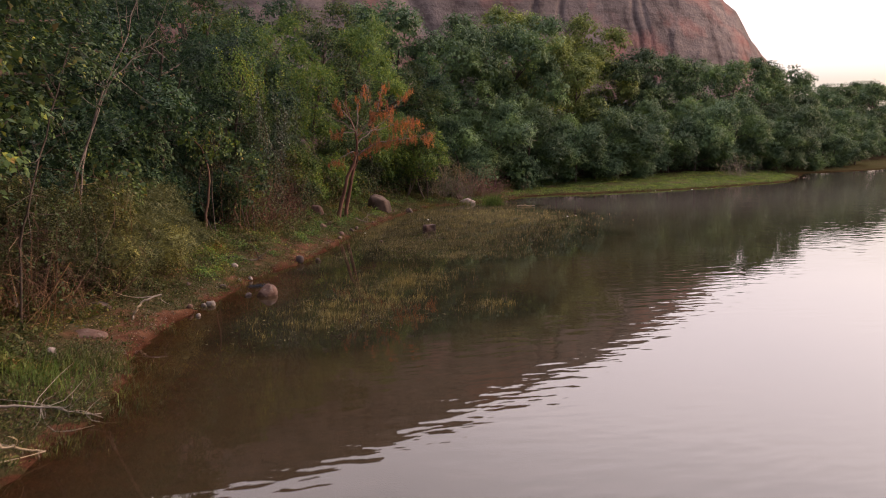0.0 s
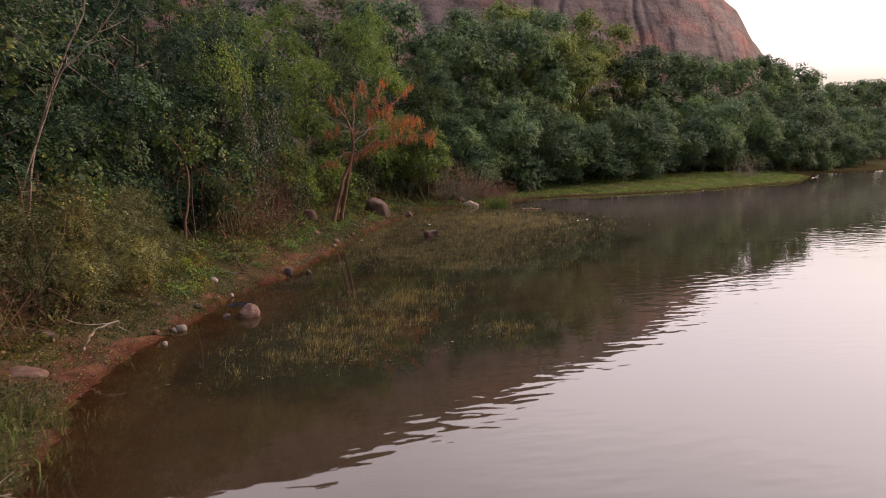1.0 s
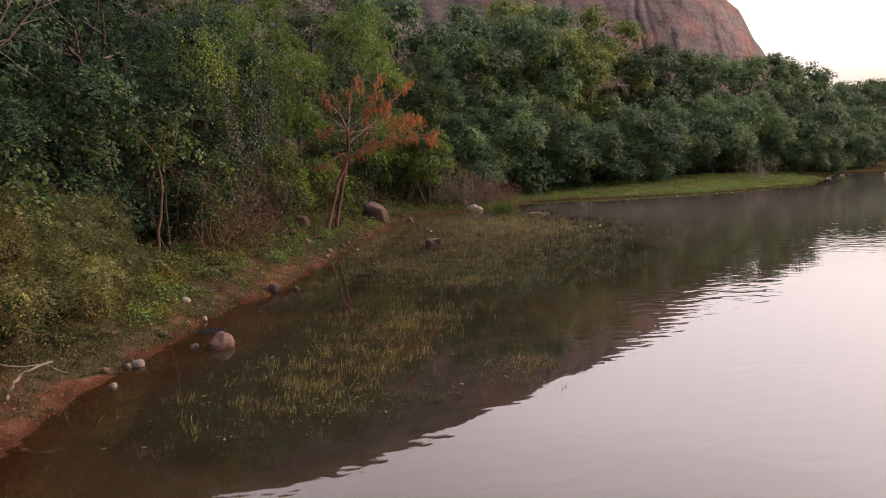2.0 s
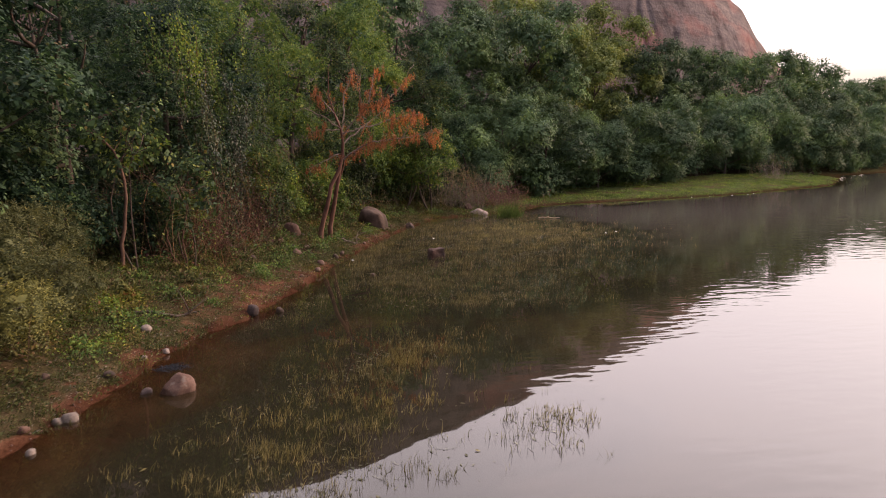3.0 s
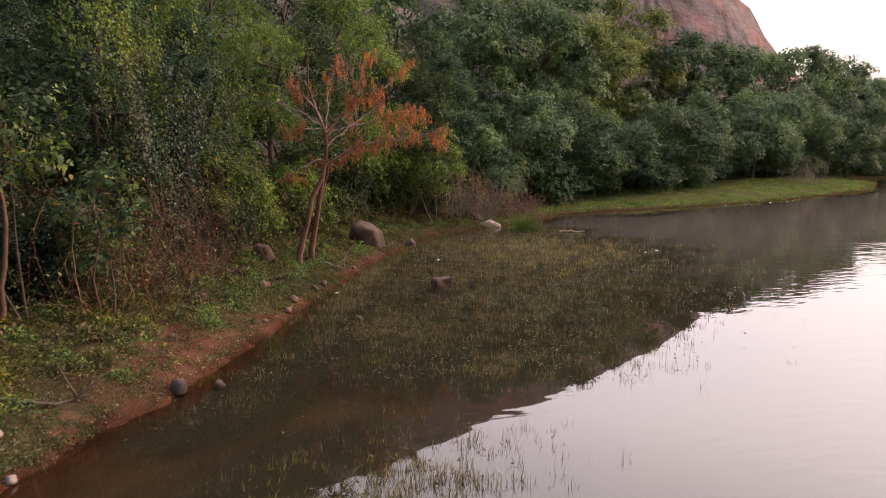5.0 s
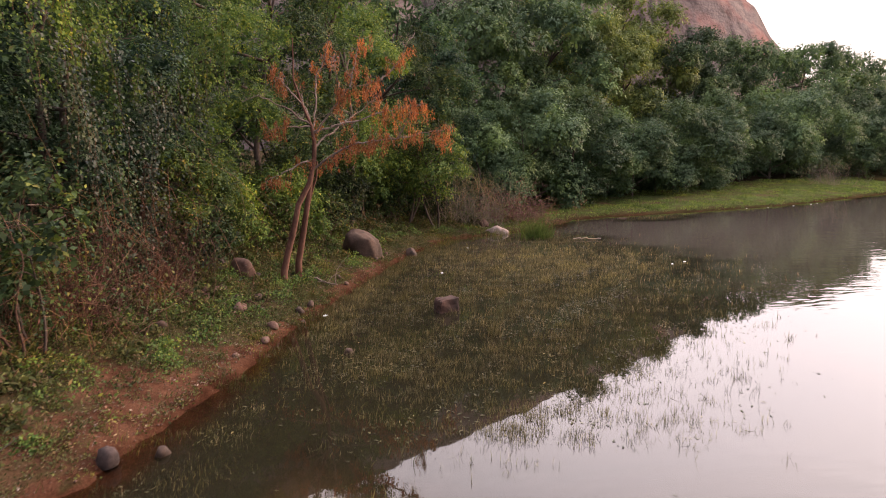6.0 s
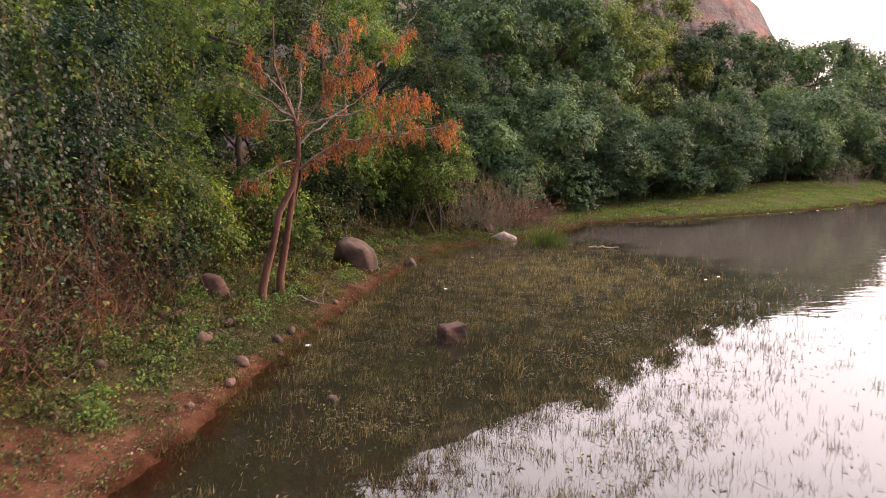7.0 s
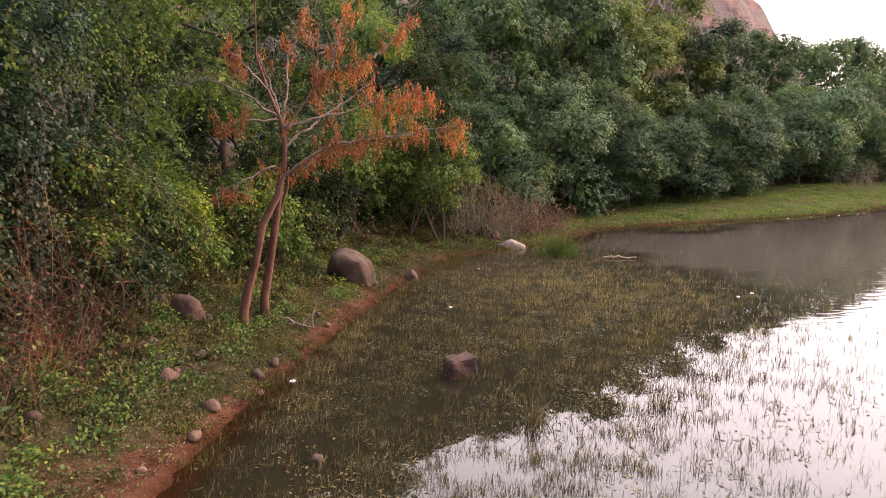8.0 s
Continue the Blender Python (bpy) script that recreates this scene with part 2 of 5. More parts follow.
def water_material():
    m, n, l = material("murky_water")
    murk, rough = n.new("ShaderNodeAttribute"), n.new("ShaderNodeAttribute")
    murk.attribute_name, rough.attribute_name = "murk", "ripple"
    g = n.new("ShaderNodeNewGeometry")
    swell = n.new("ShaderNodeAttribute")
    swell.attribute_name = "swell"
    heights = []
    for sc, stretch, turn in ((1.35, (1, 2.5, 1), 14), (3.1, (1, 2.4, 1), -12), (0.8, (1.1, 1.8, 1), -30)):
        mp = n.new("ShaderNodeMapping")
        mp.inputs["Rotation"].default_value = (0, 0, radians(turn))
        mp.inputs["Scale"].default_value = stretch
        t = n.new("ShaderNodeTexNoise")
        t.inputs["Scale"].default_value = sc
        t.inputs["Detail"].default_value = 1.0
        t.inputs["Roughness"].default_value = 0.45
        l.new(g.outputs["Position"], mp.inputs[0])
        l.new(mp.outputs[0], t.inputs["Vector"])
        heights.append(t.outputs["Fac"])

    def calc(kind, x, y, z=None):
        m_ = n.new("ShaderNodeMath")
        m_.operation = kind
        for s_, v_ in enumerate((x, y, z)):
            if v_ is None:
                continue
            if hasattr(v_, "links"):
                l.new(v_, m_.inputs[s_])
            else:
                m_.inputs[s_].default_value = v_
        return m_.outputs[0]

    gust = noise_node(n, l, 0.16, 3, 0.5)
    gr = ramp(n, [(0.38, (0.35, 0.35, 0.35)), (0.66, (1, 1, 1))])
    l.new(gust.outputs["Fac"], gr.inputs[0])
    fine = calc("MULTIPLY", calc("MULTIPLY", calc("MULTIPLY_ADD", heights[1], 0.2, heights[0]), 1.35), calc("MULTIPLY", gr.outputs[0], rough.outputs["Fac"]))
    height = calc("MULTIPLY_ADD", heights[2], swell.outputs["Fac"], fine)
    b = n.new("ShaderNodeBump")
    b.inputs["Distance"].default_value = 0.03
    b.inputs["Strength"].default_value = 1.0
    l.new(height, b.inputs["Height"])
    silt = noise_node(n, l, 0.35, 4, 0.6)
    sr = ramp(n, [(0.3, (0.0165, 0.0155, 0.0092)), (0.7, (0.026, 0.0225, 0.013))])
    l.new(silt.outputs["Fac"], sr.inputs[0])
    weed = n.new("ShaderNodeAttribute")
    weed.attribute_name = "weed"
    near = calc("SUBTRACT", 1.0, murk.outputs["Fac"])
    tint = mix_colour(n, l, sr.outputs[0], (0.046, 0.028, 0.0125), near)
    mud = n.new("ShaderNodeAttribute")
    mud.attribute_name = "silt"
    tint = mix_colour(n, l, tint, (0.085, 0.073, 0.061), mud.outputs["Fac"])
    tint = mix_colour(n, l, tint, (0.011, 0.0105, 0.0062), weed.outputs["Fac"])
    body = n.new("ShaderNodeBsdfDiffuse")
    l.new(tint, body.inputs["Color"])
    clear = n.new("ShaderNodeBsdfTransparent")
    clear.inputs["Color"].default_value = (0.95, 0.82, 0.68, 1)
    under = n.new("ShaderNodeMixShader")
    l.new(murk.outputs["Fac"], under.inputs[0])
    l.new(clear.outputs[0], under.inputs[1])
    l.new(body.outputs[0], under.inputs[2])
    gloss = n.new("ShaderNodeBsdfGlossy")
    gloss.inputs["Roughness"].default_value = 0.015
    gloss.inputs["Color"].default_value = (1, 1, 1, 1)
    l.new(b.outputs[0], gloss.inputs["Normal"])
    fr = n.new("ShaderNodeFresnel")
    fr.inputs["IOR"].default_value = 1.42
    l.new(b.outputs[0], fr.inputs["Normal"])
    mx = n.new("ShaderNodeMixShader")
    l.new(fr.outputs[0], mx.inputs[0])
    l.new(under.outputs[0], mx.inputs[1])
    l.new(gloss.outputs[0], mx.inputs[2])
    out = n.new("ShaderNodeOutputMaterial")
    l.new(mx.outputs[0], out.inputs[0])
    return m


def hill_material():
    m, n, l = material("hill_granite")
    big = noise_node(n, l, 0.018, 6, 0.6, (1, 1, 0.6))
    br = ramp(n, [(0.3, (0.105, 0.083, 0.076)), (0.5, (0.15, 0.119, 0.108)), (0.68, (0.19, 0.15, 0.135))])
    l.new(big.outputs["Fac"], br.inputs[0])
    streak = noise_node(n, l, 0.09, 5, 0.65, (1.4, 1.4, 0.10))
    sr = ramp(n, [(0.34, (0.5, 0.48, 0.5)), (0.5, (1, 1, 1)), (0.7, (1.15, 1.12, 1.1))])
    l.new(streak.outputs["Fac"], sr.inputs[0])
    col = mix_colour(n, l, br.outputs[0], sr.outputs[0], 1.0, "MULTIPLY")
    turn = n.new("ShaderNodeMapping")
    turn.inputs["Rotation"].default_value = (0, radians(38), 0)
    turn.inputs["Scale"].default_value = (0.3, 1, 2.4)
    place = n.new("ShaderNodeNewGeometry")
    grain = n.new("ShaderNodeTexNoise")
    grain.inputs["Scale"].default_value, grain.inputs["Detail"].default_value, grain.inputs["Roughness"].default_value = 0.12, 7, 0.7
    l.new(place.outputs["Position"], turn.inputs[0])
    l.new(turn.outputs[0], grain.inputs["Vector"])
    gn = ramp(n, [(0.32, (0.6, 0.58, 0.58)), (0.5, (1, 1, 1)), (0.68, (1.28, 1.22, 1.18))])
    l.new(grain.outputs["Fac"], gn.inputs[0])
    col = mix_colour(n, l, col, gn.outputs[0], 1.0, "MULTIPLY")
    red = noise_node(n, l, 0.03, 4, 0.55)
    rr = ramp(n, [(0.54, (0, 0, 0)), (0.7, (0.55, 0.55, 0.55))])
    l.new(red.outputs["Fac"], rr.inputs[0])
    col = mix_colour(n, l, col, (0.32, 0.13, 0.10), rr.outputs[0])
    fine = noise_node(n, l, 0.7, 6, 0.65)
    fr = ramp(n, [(0.3, (0.75, 0.75, 0.75)), (0.7, (1.2, 1.2, 1.2))])
    l.new(fine.outputs["Fac"], fr.inputs[0])
    col = mix_colour(n, l, col, fr.outputs[0], 1.0, "MULTIPLY")
    p = n.new("ShaderNodeBsdfPrincipled")
    p.inputs["Roughness"].default_value = 1.0
    p.inputs["Specular IOR Level"].default_value = 0.05
    b = n.new("ShaderNodeBump")
    b.inputs["Strength"].default_value, b.inputs["Distance"].default_value = 0.6, 1.2
    l.new(fine.outputs["Fac"], b.inputs["Height"])
    l.new(col, p.inputs["Base Color"])
    l.new(b.outputs[0], p.inputs["Normal"])
    out = n.new("ShaderNodeOutputMaterial")
    l.new(p.outputs[0], out.inputs[0])
    return m


GROUND, WATER, HILL = ground_material(), water_material(), hill_material()


# ---- mesh helpers ----
def mesh_from(name, verts, faces, mat, soft=False):
    """One mesh from arrays; all faces have the same number of corners."""
    verts, faces = np.asarray(verts, np.float32), np.asarray(faces, np.int32)
    me = bpy.data.meshes.new(name)
    k = faces.shape[1]
    me.vertices.add(len(verts))
    me.vertices.foreach_set("co", verts.ravel())
    me.loops.add(faces.size)
    me.loops.foreach_set("vertex_index", faces.ravel())
    me.polygons.add(len(faces))
    me.polygons.foreach_set("loop_start", np.arange(0, faces.size, k, dtype=np.int32))
    if soft:
        me.polygons.foreach_set("use_smooth", np.ones(len(faces), bool))
    me.update(calc_edges=True)
    me.materials.append(mat)
    return me


def part(name, me, parent, label=""):
    ob = new(name, me)
    ob.parent = parent
    return tagged(ob, label)


def thing(name, loc, label, category, group="", kind=""):
    ob = new(name)
    ob.location = loc
    return tagged(ob, label, category, group, kind)


def unit(v):
    return v / np.maximum(np.linalg.norm(v, axis=-1, keepdims=True), 1e-9)


def leaf_quads(base, way, up, length, width, fold=0.12):
    """Folded four-cornered leaves: verts and faces."""
    up = unit(up - way * np.sum(up * way, axis=1, keepdims=True))
    side = np.cross(way, up)
    L, W = length[:, None], width[:, None]
    v = np.empty((len(base), 4, 3))
    v[:, 0] = base
    v[:, 1] = base + way * L * 0.42 + side * W * 0.5 + up * L * fold
    v[:, 2] = base + way * L
    v[:, 3] = base + way * L * 0.42 - side * W * 0.5 + up * L * fold
    return v.reshape(-1, 3), np.arange(len(base) * 4).reshape(-1, 4)


def blade_quads(base, way, lean, length, width):
    """Bent grass blades of two quads each."""
    side = unit(np.cross(way, np.array([0.3, 0.2, 1.0]) + 0 * way) + 1e-6)
    L, W = length[:, None], width[:, None]
    mid = base + way * L * 0.55
    tip = mid + unit(way + lean) * L * 0.45
    v = np.empty((len(base), 6, 3))
    v[:, 0], v[:, 1] = base - side * W * 0.5, base + side * W * 0.5
    v[:, 2], v[:, 3] = mid + side * W * 0.4, mid - side * W * 0.4
    v[:, 4], v[:, 5] = tip + side * W * 0.08, tip - side * W * 0.08
    k = np.arange(len(base))[:, None] * 6
    f = np.concatenate([k + np.array([[0, 1, 2, 3]]), k + np.array([[3, 2, 4, 5]])])
    return v.reshape(-1, 3), f


def tube(points, radii, sides=6):
    """A tapered tube along a line of points."""
    P = np.asarray(points, float)
    T = unit(np.gradient(P, axis=0))
    A = unit(np.cross(T, np.array([0.31, 0.17, 0.93]) if abs(T[0, 2]) < 0.9 else np.array([1.0, 0.2, 0.1])))
    B = np.cross(T, A)
    ang = np.arange(sides) * 2 * np.pi / sides
    ring = A[:, None] * np.cos(ang)[None, :, None] + B[:, None] * np.sin(ang)[None, :, None]
    V = (P[:, None] + ring * np.asarray(radii, float)[:, None, None]).reshape(-1, 3)
    k, j = np.meshgrid(np.arange(len(P) - 1), np.arange(sides), indexing="ij")
    a = (k * sides + j).ravel()
    b = (k * sides + (j + 1) % sides).ravel()
    return V, np.stack([a, b, b + sides, a + sides], 1)


def join(pieces):
    V, F, n = [], [], 0
    for v, f in pieces:
        V.append(v)
        F.append(f + n)
        n += len(v)
    return np.concatenate(V), np.concatenate(F)


def bent_line(a, b, r, bend=0.15, steps=7):
    a, b = np.asarray(a, float), np.asarray(b, float)
    u = np.linspace(0, 1, steps)[:, None]
    off = r.normal(0, 1, 3) * np.linalg.norm(b - a) * bend
    wob = np.cumsum(r.normal(0, 1, (steps, 3)), 0) * np.linalg.norm(b - a) * 0.012 * u
    return a + (b - a) * u + off * np.sin(u * np.pi) * (1 - 0.3 * u) + wob


def lobe_leaves(r, lobes, twigs, per_twig, leaf, droop=0.35, twig_len=0.35, core=0.14, slim=0.55, under=0.22, heart=0, tumble=0.26, pinnate=False):
    """Leaves on many short twigs over the domed upper sides of the billows, with a thinner scatter inside.
    pinnate: the leaves stand in two rows along an arching twig, in one plane, as on a compound leaf."""
    lobes = np.asarray(lobes, float)
    area = lobes[:, 3] * lobes[:, 4]
    pick = r.choice(len(lobes), twigs, p=area / area.sum())
    u = unit(r.normal(0, 1, (twigs, 3)))
    u[:, 2] = np.abs(u[:, 2]) * 1.1 - under
    u = unit(u)
    q = 1 - 0.22 * r.rand(twigs) ** 2 + 0.07 * r.normal(0, 1, twigs)
    inside = r.rand(twigs) < core
    q[inside] *= r.uniform(0.1, 0.8, inside.sum())
    base = lobes[pick, :3] + lobes[pick, 3:6] * u * q[:, None]
    skirt = np.clip(0.75 - u[:, 2:3], 0, 1)
    way = unit(u * 0.7 + r.normal(0, 0.4, (twigs, 3)) - np.array([0, 0, 0.5 + droop]) * skirt)
    along = np.linspace(0.1, 1.0, per_twig)[None, :, None] * twig_len * r.uniform(0.6, 1.3, (twigs, 1, 1))
    n = twigs * per_twig
    size = leaf * r.uniform(0.6, 1.35, n)
    if pinnate:
        flat = unit(u + np.array([0, 0, 0.35]) + r.normal(0, tumble, (twigs, 3)))
        flat = unit(flat - way * np.sum(flat * way, axis=1, keepdims=True))
        side = np.cross(way, flat)[:, None] * np.where(np.arange(per_twig) % 2, 1.0, -1.0)[None, :, None]
        pos = base[:, None] + way[:, None] * along - np.array([0, 0, 1.0]) * along ** 2 * droop * 0.8 / twig_len + r.normal(0, leaf * 0.08, (twigs, per_twig, 3))
        ld = unit(side * 0.9 + way[:, None] * 0.55 + r.normal(0, 0.16, (twigs, per_twig, 3)) - np.array([0, 0, 0.25 * droop]))
        up = unit(flat[:, None] + r.normal(0, tumble * 0.5, (twigs, per_twig, 3)))
    else:
        pos = base[:, None] + way[:, None] * along + r.normal(0, leaf * 0.3, (twigs, per_twig, 3))
        ld = way[:, None] * 0.5 + r.normal(0, 0.6, (twigs, per_twig, 3)) + np.array([0, 0, -droop])
        up = unit(u[:, None] * 1.0 + np.array([0, 0, 0.3]) + r.normal(0, tumble, (twigs, per_twig, 3)))
        ld = unit(ld - 0.85 * up * np.sum(ld * up, axis=2, keepdims=True))
    outer = leaf_quads(pos.reshape(n, 3), ld.reshape(n, 3), up.reshape(n, 3), size, size * slim)
    if not heart:
        return outer
    # heart: oversized leaves added inside the billows to block light and darken the gaps
    pick = r.choice(len(lobes), heart, p=area / area.sum())
    mid = lobes[:, :3].mean(0)
    pos = lobes[pick, :3] + lobes[pick, 3:6] * unit(r.normal(0, 1, (heart, 3))) * r.uniform(0, 0.62, (heart, 1)) - unit(lobes[pick, :3] - mid) * lobes[pick, 3:4] * 0.35
    size = max(leaf, 0.11) * r.uniform(1.5, 2.6, heart)
    return join([outer, leaf_quads(pos, unit(r.normal(0, 1, (heart, 3)) - np.array([0, 0, 0.4])), r.normal(0, 1, (heart, 3)), size, size * 0.6)])


def crown_lobes(r, height, radius, low, count, sub=3, billow=(0.26, 0.42), reach=(0.5, 0.86), flat=0.8, tuft_size=(0.36, 0.6)):
    """Billows set round a crown: a golden-angle ring of balls, each with smaller ones on its outer side, and a dark core."""
    mid, half = (height + low) / 2, (height - low) / 2
    core = np.array([0, 0, mid])
    out = []
    for i in range(count):
        v = 1 - 1.95 * (i + 0.5) / count + r.uniform(-0.08, 0.08)
        ring = math.sqrt(max(0.0, 1 - min(1.0, abs(v)) ** 2.4))
        a = i * 2.39996 + r.uniform(-0.35, 0.35)
        far_out = r.uniform(*reach)
        c = core + np.array([math.cos(a) * radius * ring * far_out, math.sin(a) * radius * ring * far_out, v * half * 0.9])
        big = radius * r.uniform(*billow)
        out.append([*c, big, big, big * flat])
        away = unit((c - core) * np.array([1, 1, 0.6]))
        for k in range(sub):
            u = unit(away * 0.8 + r.normal(0, 0.75, 3) + np.array([0, 0, 0.4]))
            s = big * r.uniform(*tuft_size)
            out.append([*(c + u * big * r.uniform(0.75, 1.05)), s * 1.15, s * 1.15, s * 0.9 * flat])
    return np.array(out)


def tree(name, r, loc, height, radius, low, mat, leaf, twigs, per_twig, label, group, category="tree", lobes=22, sub=3,
         droop=0.35, stems=1, trunk_r=0.13, bark=None, slim=0.55, twig_len=0.35, inner=0.14, billow=(0.26, 0.42), under=0.22, heart=0, tumble=0.26, pinnate=False, reach=(0.5, 0.86), flat=0.8, tuft_size=(0.36, 0.6)):
    ob = thing(name, loc, label, category, group)
    L = crown_lobes(r, height, radius, low, lobes, sub, billow, reach, flat, tuft_size)
    pieces = []
    for s in range(stems):
        foot = np.array([r.normal(0, 0.12 * (stems > 1)), r.normal(0, 0.12 * (stems > 1)), -0.25])
        top = np.array([r.normal(0, radius * 0.2), r.normal(0, radius * 0.2), height * r.uniform(0.72, 0.85)])
        line = bent_line(foot, top, r, 0.07, 10)
        pieces.append(tube(line, np.linspace(trunk_r, trunk_r * 0.25, 10), 8))
        big = L[::sub + 1]
        for b in big[s::stems]:
            k = int(np.clip(np.argmin(np.abs(line[:, 2] - (b[2] - 0.25 * radius))), 1, 8))
            pieces.append(tube(bent_line(line[k], b[:3], r, 0.1, 6), np.linspace(trunk_r * 0.45, 0.015, 6), 5))
    part("trunk", mesh_from("trunk", *join(pieces), bark or BARK, True), ob)
    part("crown", mesh_from("crown", *lobe_leaves(r, L, twigs, per_twig, leaf, droop, twig_len, inner, slim, under, heart, tumble, pinnate), mat), ob)
    return ob


def on_ground(x, y, sink=0.0):
    return (x, y, float(ground_height(x, y)) - sink)


# ---- lie of the land ----
SHORE = [(-30, -60), (-13, -20), (-9, -4), (-7.4, 6), (-6.15, 10.6), (-6.45, 14.4), (-5.9, 16.9), (-5.1, 19.2), (-4.55, 21.3),
         (-3.9, 22.8), (-3.1, 23.8), (-2.0, 26.6), (-1.1, 29.3), (-0.2, 31.7), (1.0, 34.8), (2.2, 37.2), (3.4, 40), (4.6, 42.4),
         (6.5, 45.3), (9.2, 46.6), (12.5, 48.0), (16, 51.6), (20, 52.5), (26, 52.8), (33, 54), (42, 57.3), (50, 60.6), (56, 66),
         (66, 76), (86, 81.5), (130, 102), (300, 170), (900, 380), (3500, 1000)]


def shore_distance(x, y):
    """Metres from the waterline: positive on land, negative over the lake."""
    best = np.full(np.shape(x), 1e9)
    side = np.zeros(np.shape(x))
    for (ax, ay), (bx, by) in zip(SHORE[:-1], SHORE[1:]):
        dx, dy = bx - ax, by - ay
        u = np.clip(((x - ax) * dx + (y - ay) * dy) / (dx * dx + dy * dy), 0, 1)
        ex, ey = x - (ax + u * dx), y - (ay + u * dy)
        dist = np.hypot(ex, ey)
        cross = dx * ey - dy * ex
        near = dist < best
        best = np.where(near, dist, best)
        side = np.where(near, np.sign(cross), side)
    return best * np.where(side == 0, 1, side)


def smooth(a, b, v):
    u = np.clip((v - a) / (b - a), 0, 1)
    return u * u * (3 - 2 * u)


def waves(x, y, size, seed):
    """A cheap sum of turned sines, about -1 to 1."""
    r = np.random.RandomState(seed)
    total = np.zeros(np.shape(x))
    for k in range(7):
        a, f, p = r.uniform(0, 6.28), (0.6 + 0.35 * k) * 6.28 / size, r.uniform(0, 6.28)
        total += np.sin((np.cos(a) * x + np.sin(a) * y) * f + p + 1.3 * np.sin(total)) / (1 + 0.35 * k)
    return total / 3


def ground_height(x, y):
    x, y = np.asarray(x, float), np.asarray(y, float)
    d = shore_distance(x, y) + 0.16 * waves(x, y, 1.9, 3) + 0.12 * waves(x, y, 0.7, 4) + 0.05 * waves(x, y, 0.33, 8)
    far = smooth(34, 47, 0.6 * x + 0.8 * y)
    d = d + far * (0.3 * waves(x, y, 5.5, 44) + 0.25 * waves(x, y, 1.7, 45))
    low = np.clip(d, 0, None)
    bank = 0.05 * smooth(0, 0.15, low) + 0.27 * np.minimum(low, 3.2) + 0.11 * np.clip(low - 3.2, 0, 40) + 0.02 * np.clip(low - 43, 0, 60)
    flat = 0.05 * smooth(0, 0.2, low) + 0.085 * np.minimum(low, 60)
    z = bank * (1 - far) + flat * far
    z = z + np.minimum(low, 1) * (0.05 * waves(x, y, 2.6, 5) + 0.02 * waves(x, y, 0.6, 6))
    deep = np.clip(-d, 0, None)
    return z - np.minimum(0.16 * deep, 0.22 + 0.035 * deep).clip(None, 1.6) - 0.015 * (d < 0)


# ---- ground, water, hill ----
def bare(x, y):
    """1 where the bank is thickly covered, 0 on bare red soil."""
    d = shore_distance(x, y)
    path = smooth(-0.1, 0.5, d + 0.45 * waves(x, y, 1.3, 11) + 0.4 * waves(x, y, 0.5, 14) + 0.12 * (1 - smooth(15, 19, y)))
    worn = np.exp(-(((y - 26.2) / 3.6) ** 2)) * (1 - smooth(0.9, 3.0, d + 0.9 * waves(x, y, 1.5, 12) + 0.5 * waves(x, y, 0.55, 16)))
    trail = np.exp(-(((y - 37.5) / 3.6) ** 2)) * (1 - smooth(0.3, 0.9, d + 0.3 * waves(x, y, 1.5, 13) + 0.3 * waves(x, y, 0.5, 19)))
    slope = 0.9 * np.exp(-(((y - 15.2) / 1.9) ** 2)) * (1 - smooth(0.7, 2.2, d + 0.8 * waves(x, y, 1.4, 12) + 0.5 * waves(x, y, 0.5, 16)))
    worn = np.maximum(np.maximum(worn, trail), slope)
    return np.clip(path - 0.8 * worn, 0, 1)


def spread(dense_from, dense_to, step, near, far, mid=None):
    """Grid lines: an even stretch, then ever wider ones."""
    lines = list(np.arange(dense_from, dense_to, step))
    if mid:
        lines += list(np.arange(dense_to, mid[0], mid[1]))
    s = step
    while lines[-1] < far:
        s *= 1.35
        lines.append(lines[-1] + max(s, mid[1] if mid else s))
    s = step
    while lines[0] > near:
        s *= 1.35
        lines.insert(0, lines[0] - s)
    return np.array(lines)


def sheet(gx, gy):
    X, Y = np.meshgrid(gx, gy)
    ny, nx = X.shape
    i = (np.arange(ny - 1)[:, None] * nx + np.arange(nx - 1)[None]).ravel()
    return X, Y, np.stack([i, i + 1, i + nx + 1, i + nx], 1)


def add_attribute(me, name, values):
    me.attributes.new(name, "FLOAT", "POINT").data.foreach_set("value", np.asarray(values, np.float32).ravel())


X, Y, F = sheet(spread(-12, 7, 0.16, -3000, 3500, (70, 0.6)), spread(8, 47, 0.16, -3000, 3500, (84, 0.45)))
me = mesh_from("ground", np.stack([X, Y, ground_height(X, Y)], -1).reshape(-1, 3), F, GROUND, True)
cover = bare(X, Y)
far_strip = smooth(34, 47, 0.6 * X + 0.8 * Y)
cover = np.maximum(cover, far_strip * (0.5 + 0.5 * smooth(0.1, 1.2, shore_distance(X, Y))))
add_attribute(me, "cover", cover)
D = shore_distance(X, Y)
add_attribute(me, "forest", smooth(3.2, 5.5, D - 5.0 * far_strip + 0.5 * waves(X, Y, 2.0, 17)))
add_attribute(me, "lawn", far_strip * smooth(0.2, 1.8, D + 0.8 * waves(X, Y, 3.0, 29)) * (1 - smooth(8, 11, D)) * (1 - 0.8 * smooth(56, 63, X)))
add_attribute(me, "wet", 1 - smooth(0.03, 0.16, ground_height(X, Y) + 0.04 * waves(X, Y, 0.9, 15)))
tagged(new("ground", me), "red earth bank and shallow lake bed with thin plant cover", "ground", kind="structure")

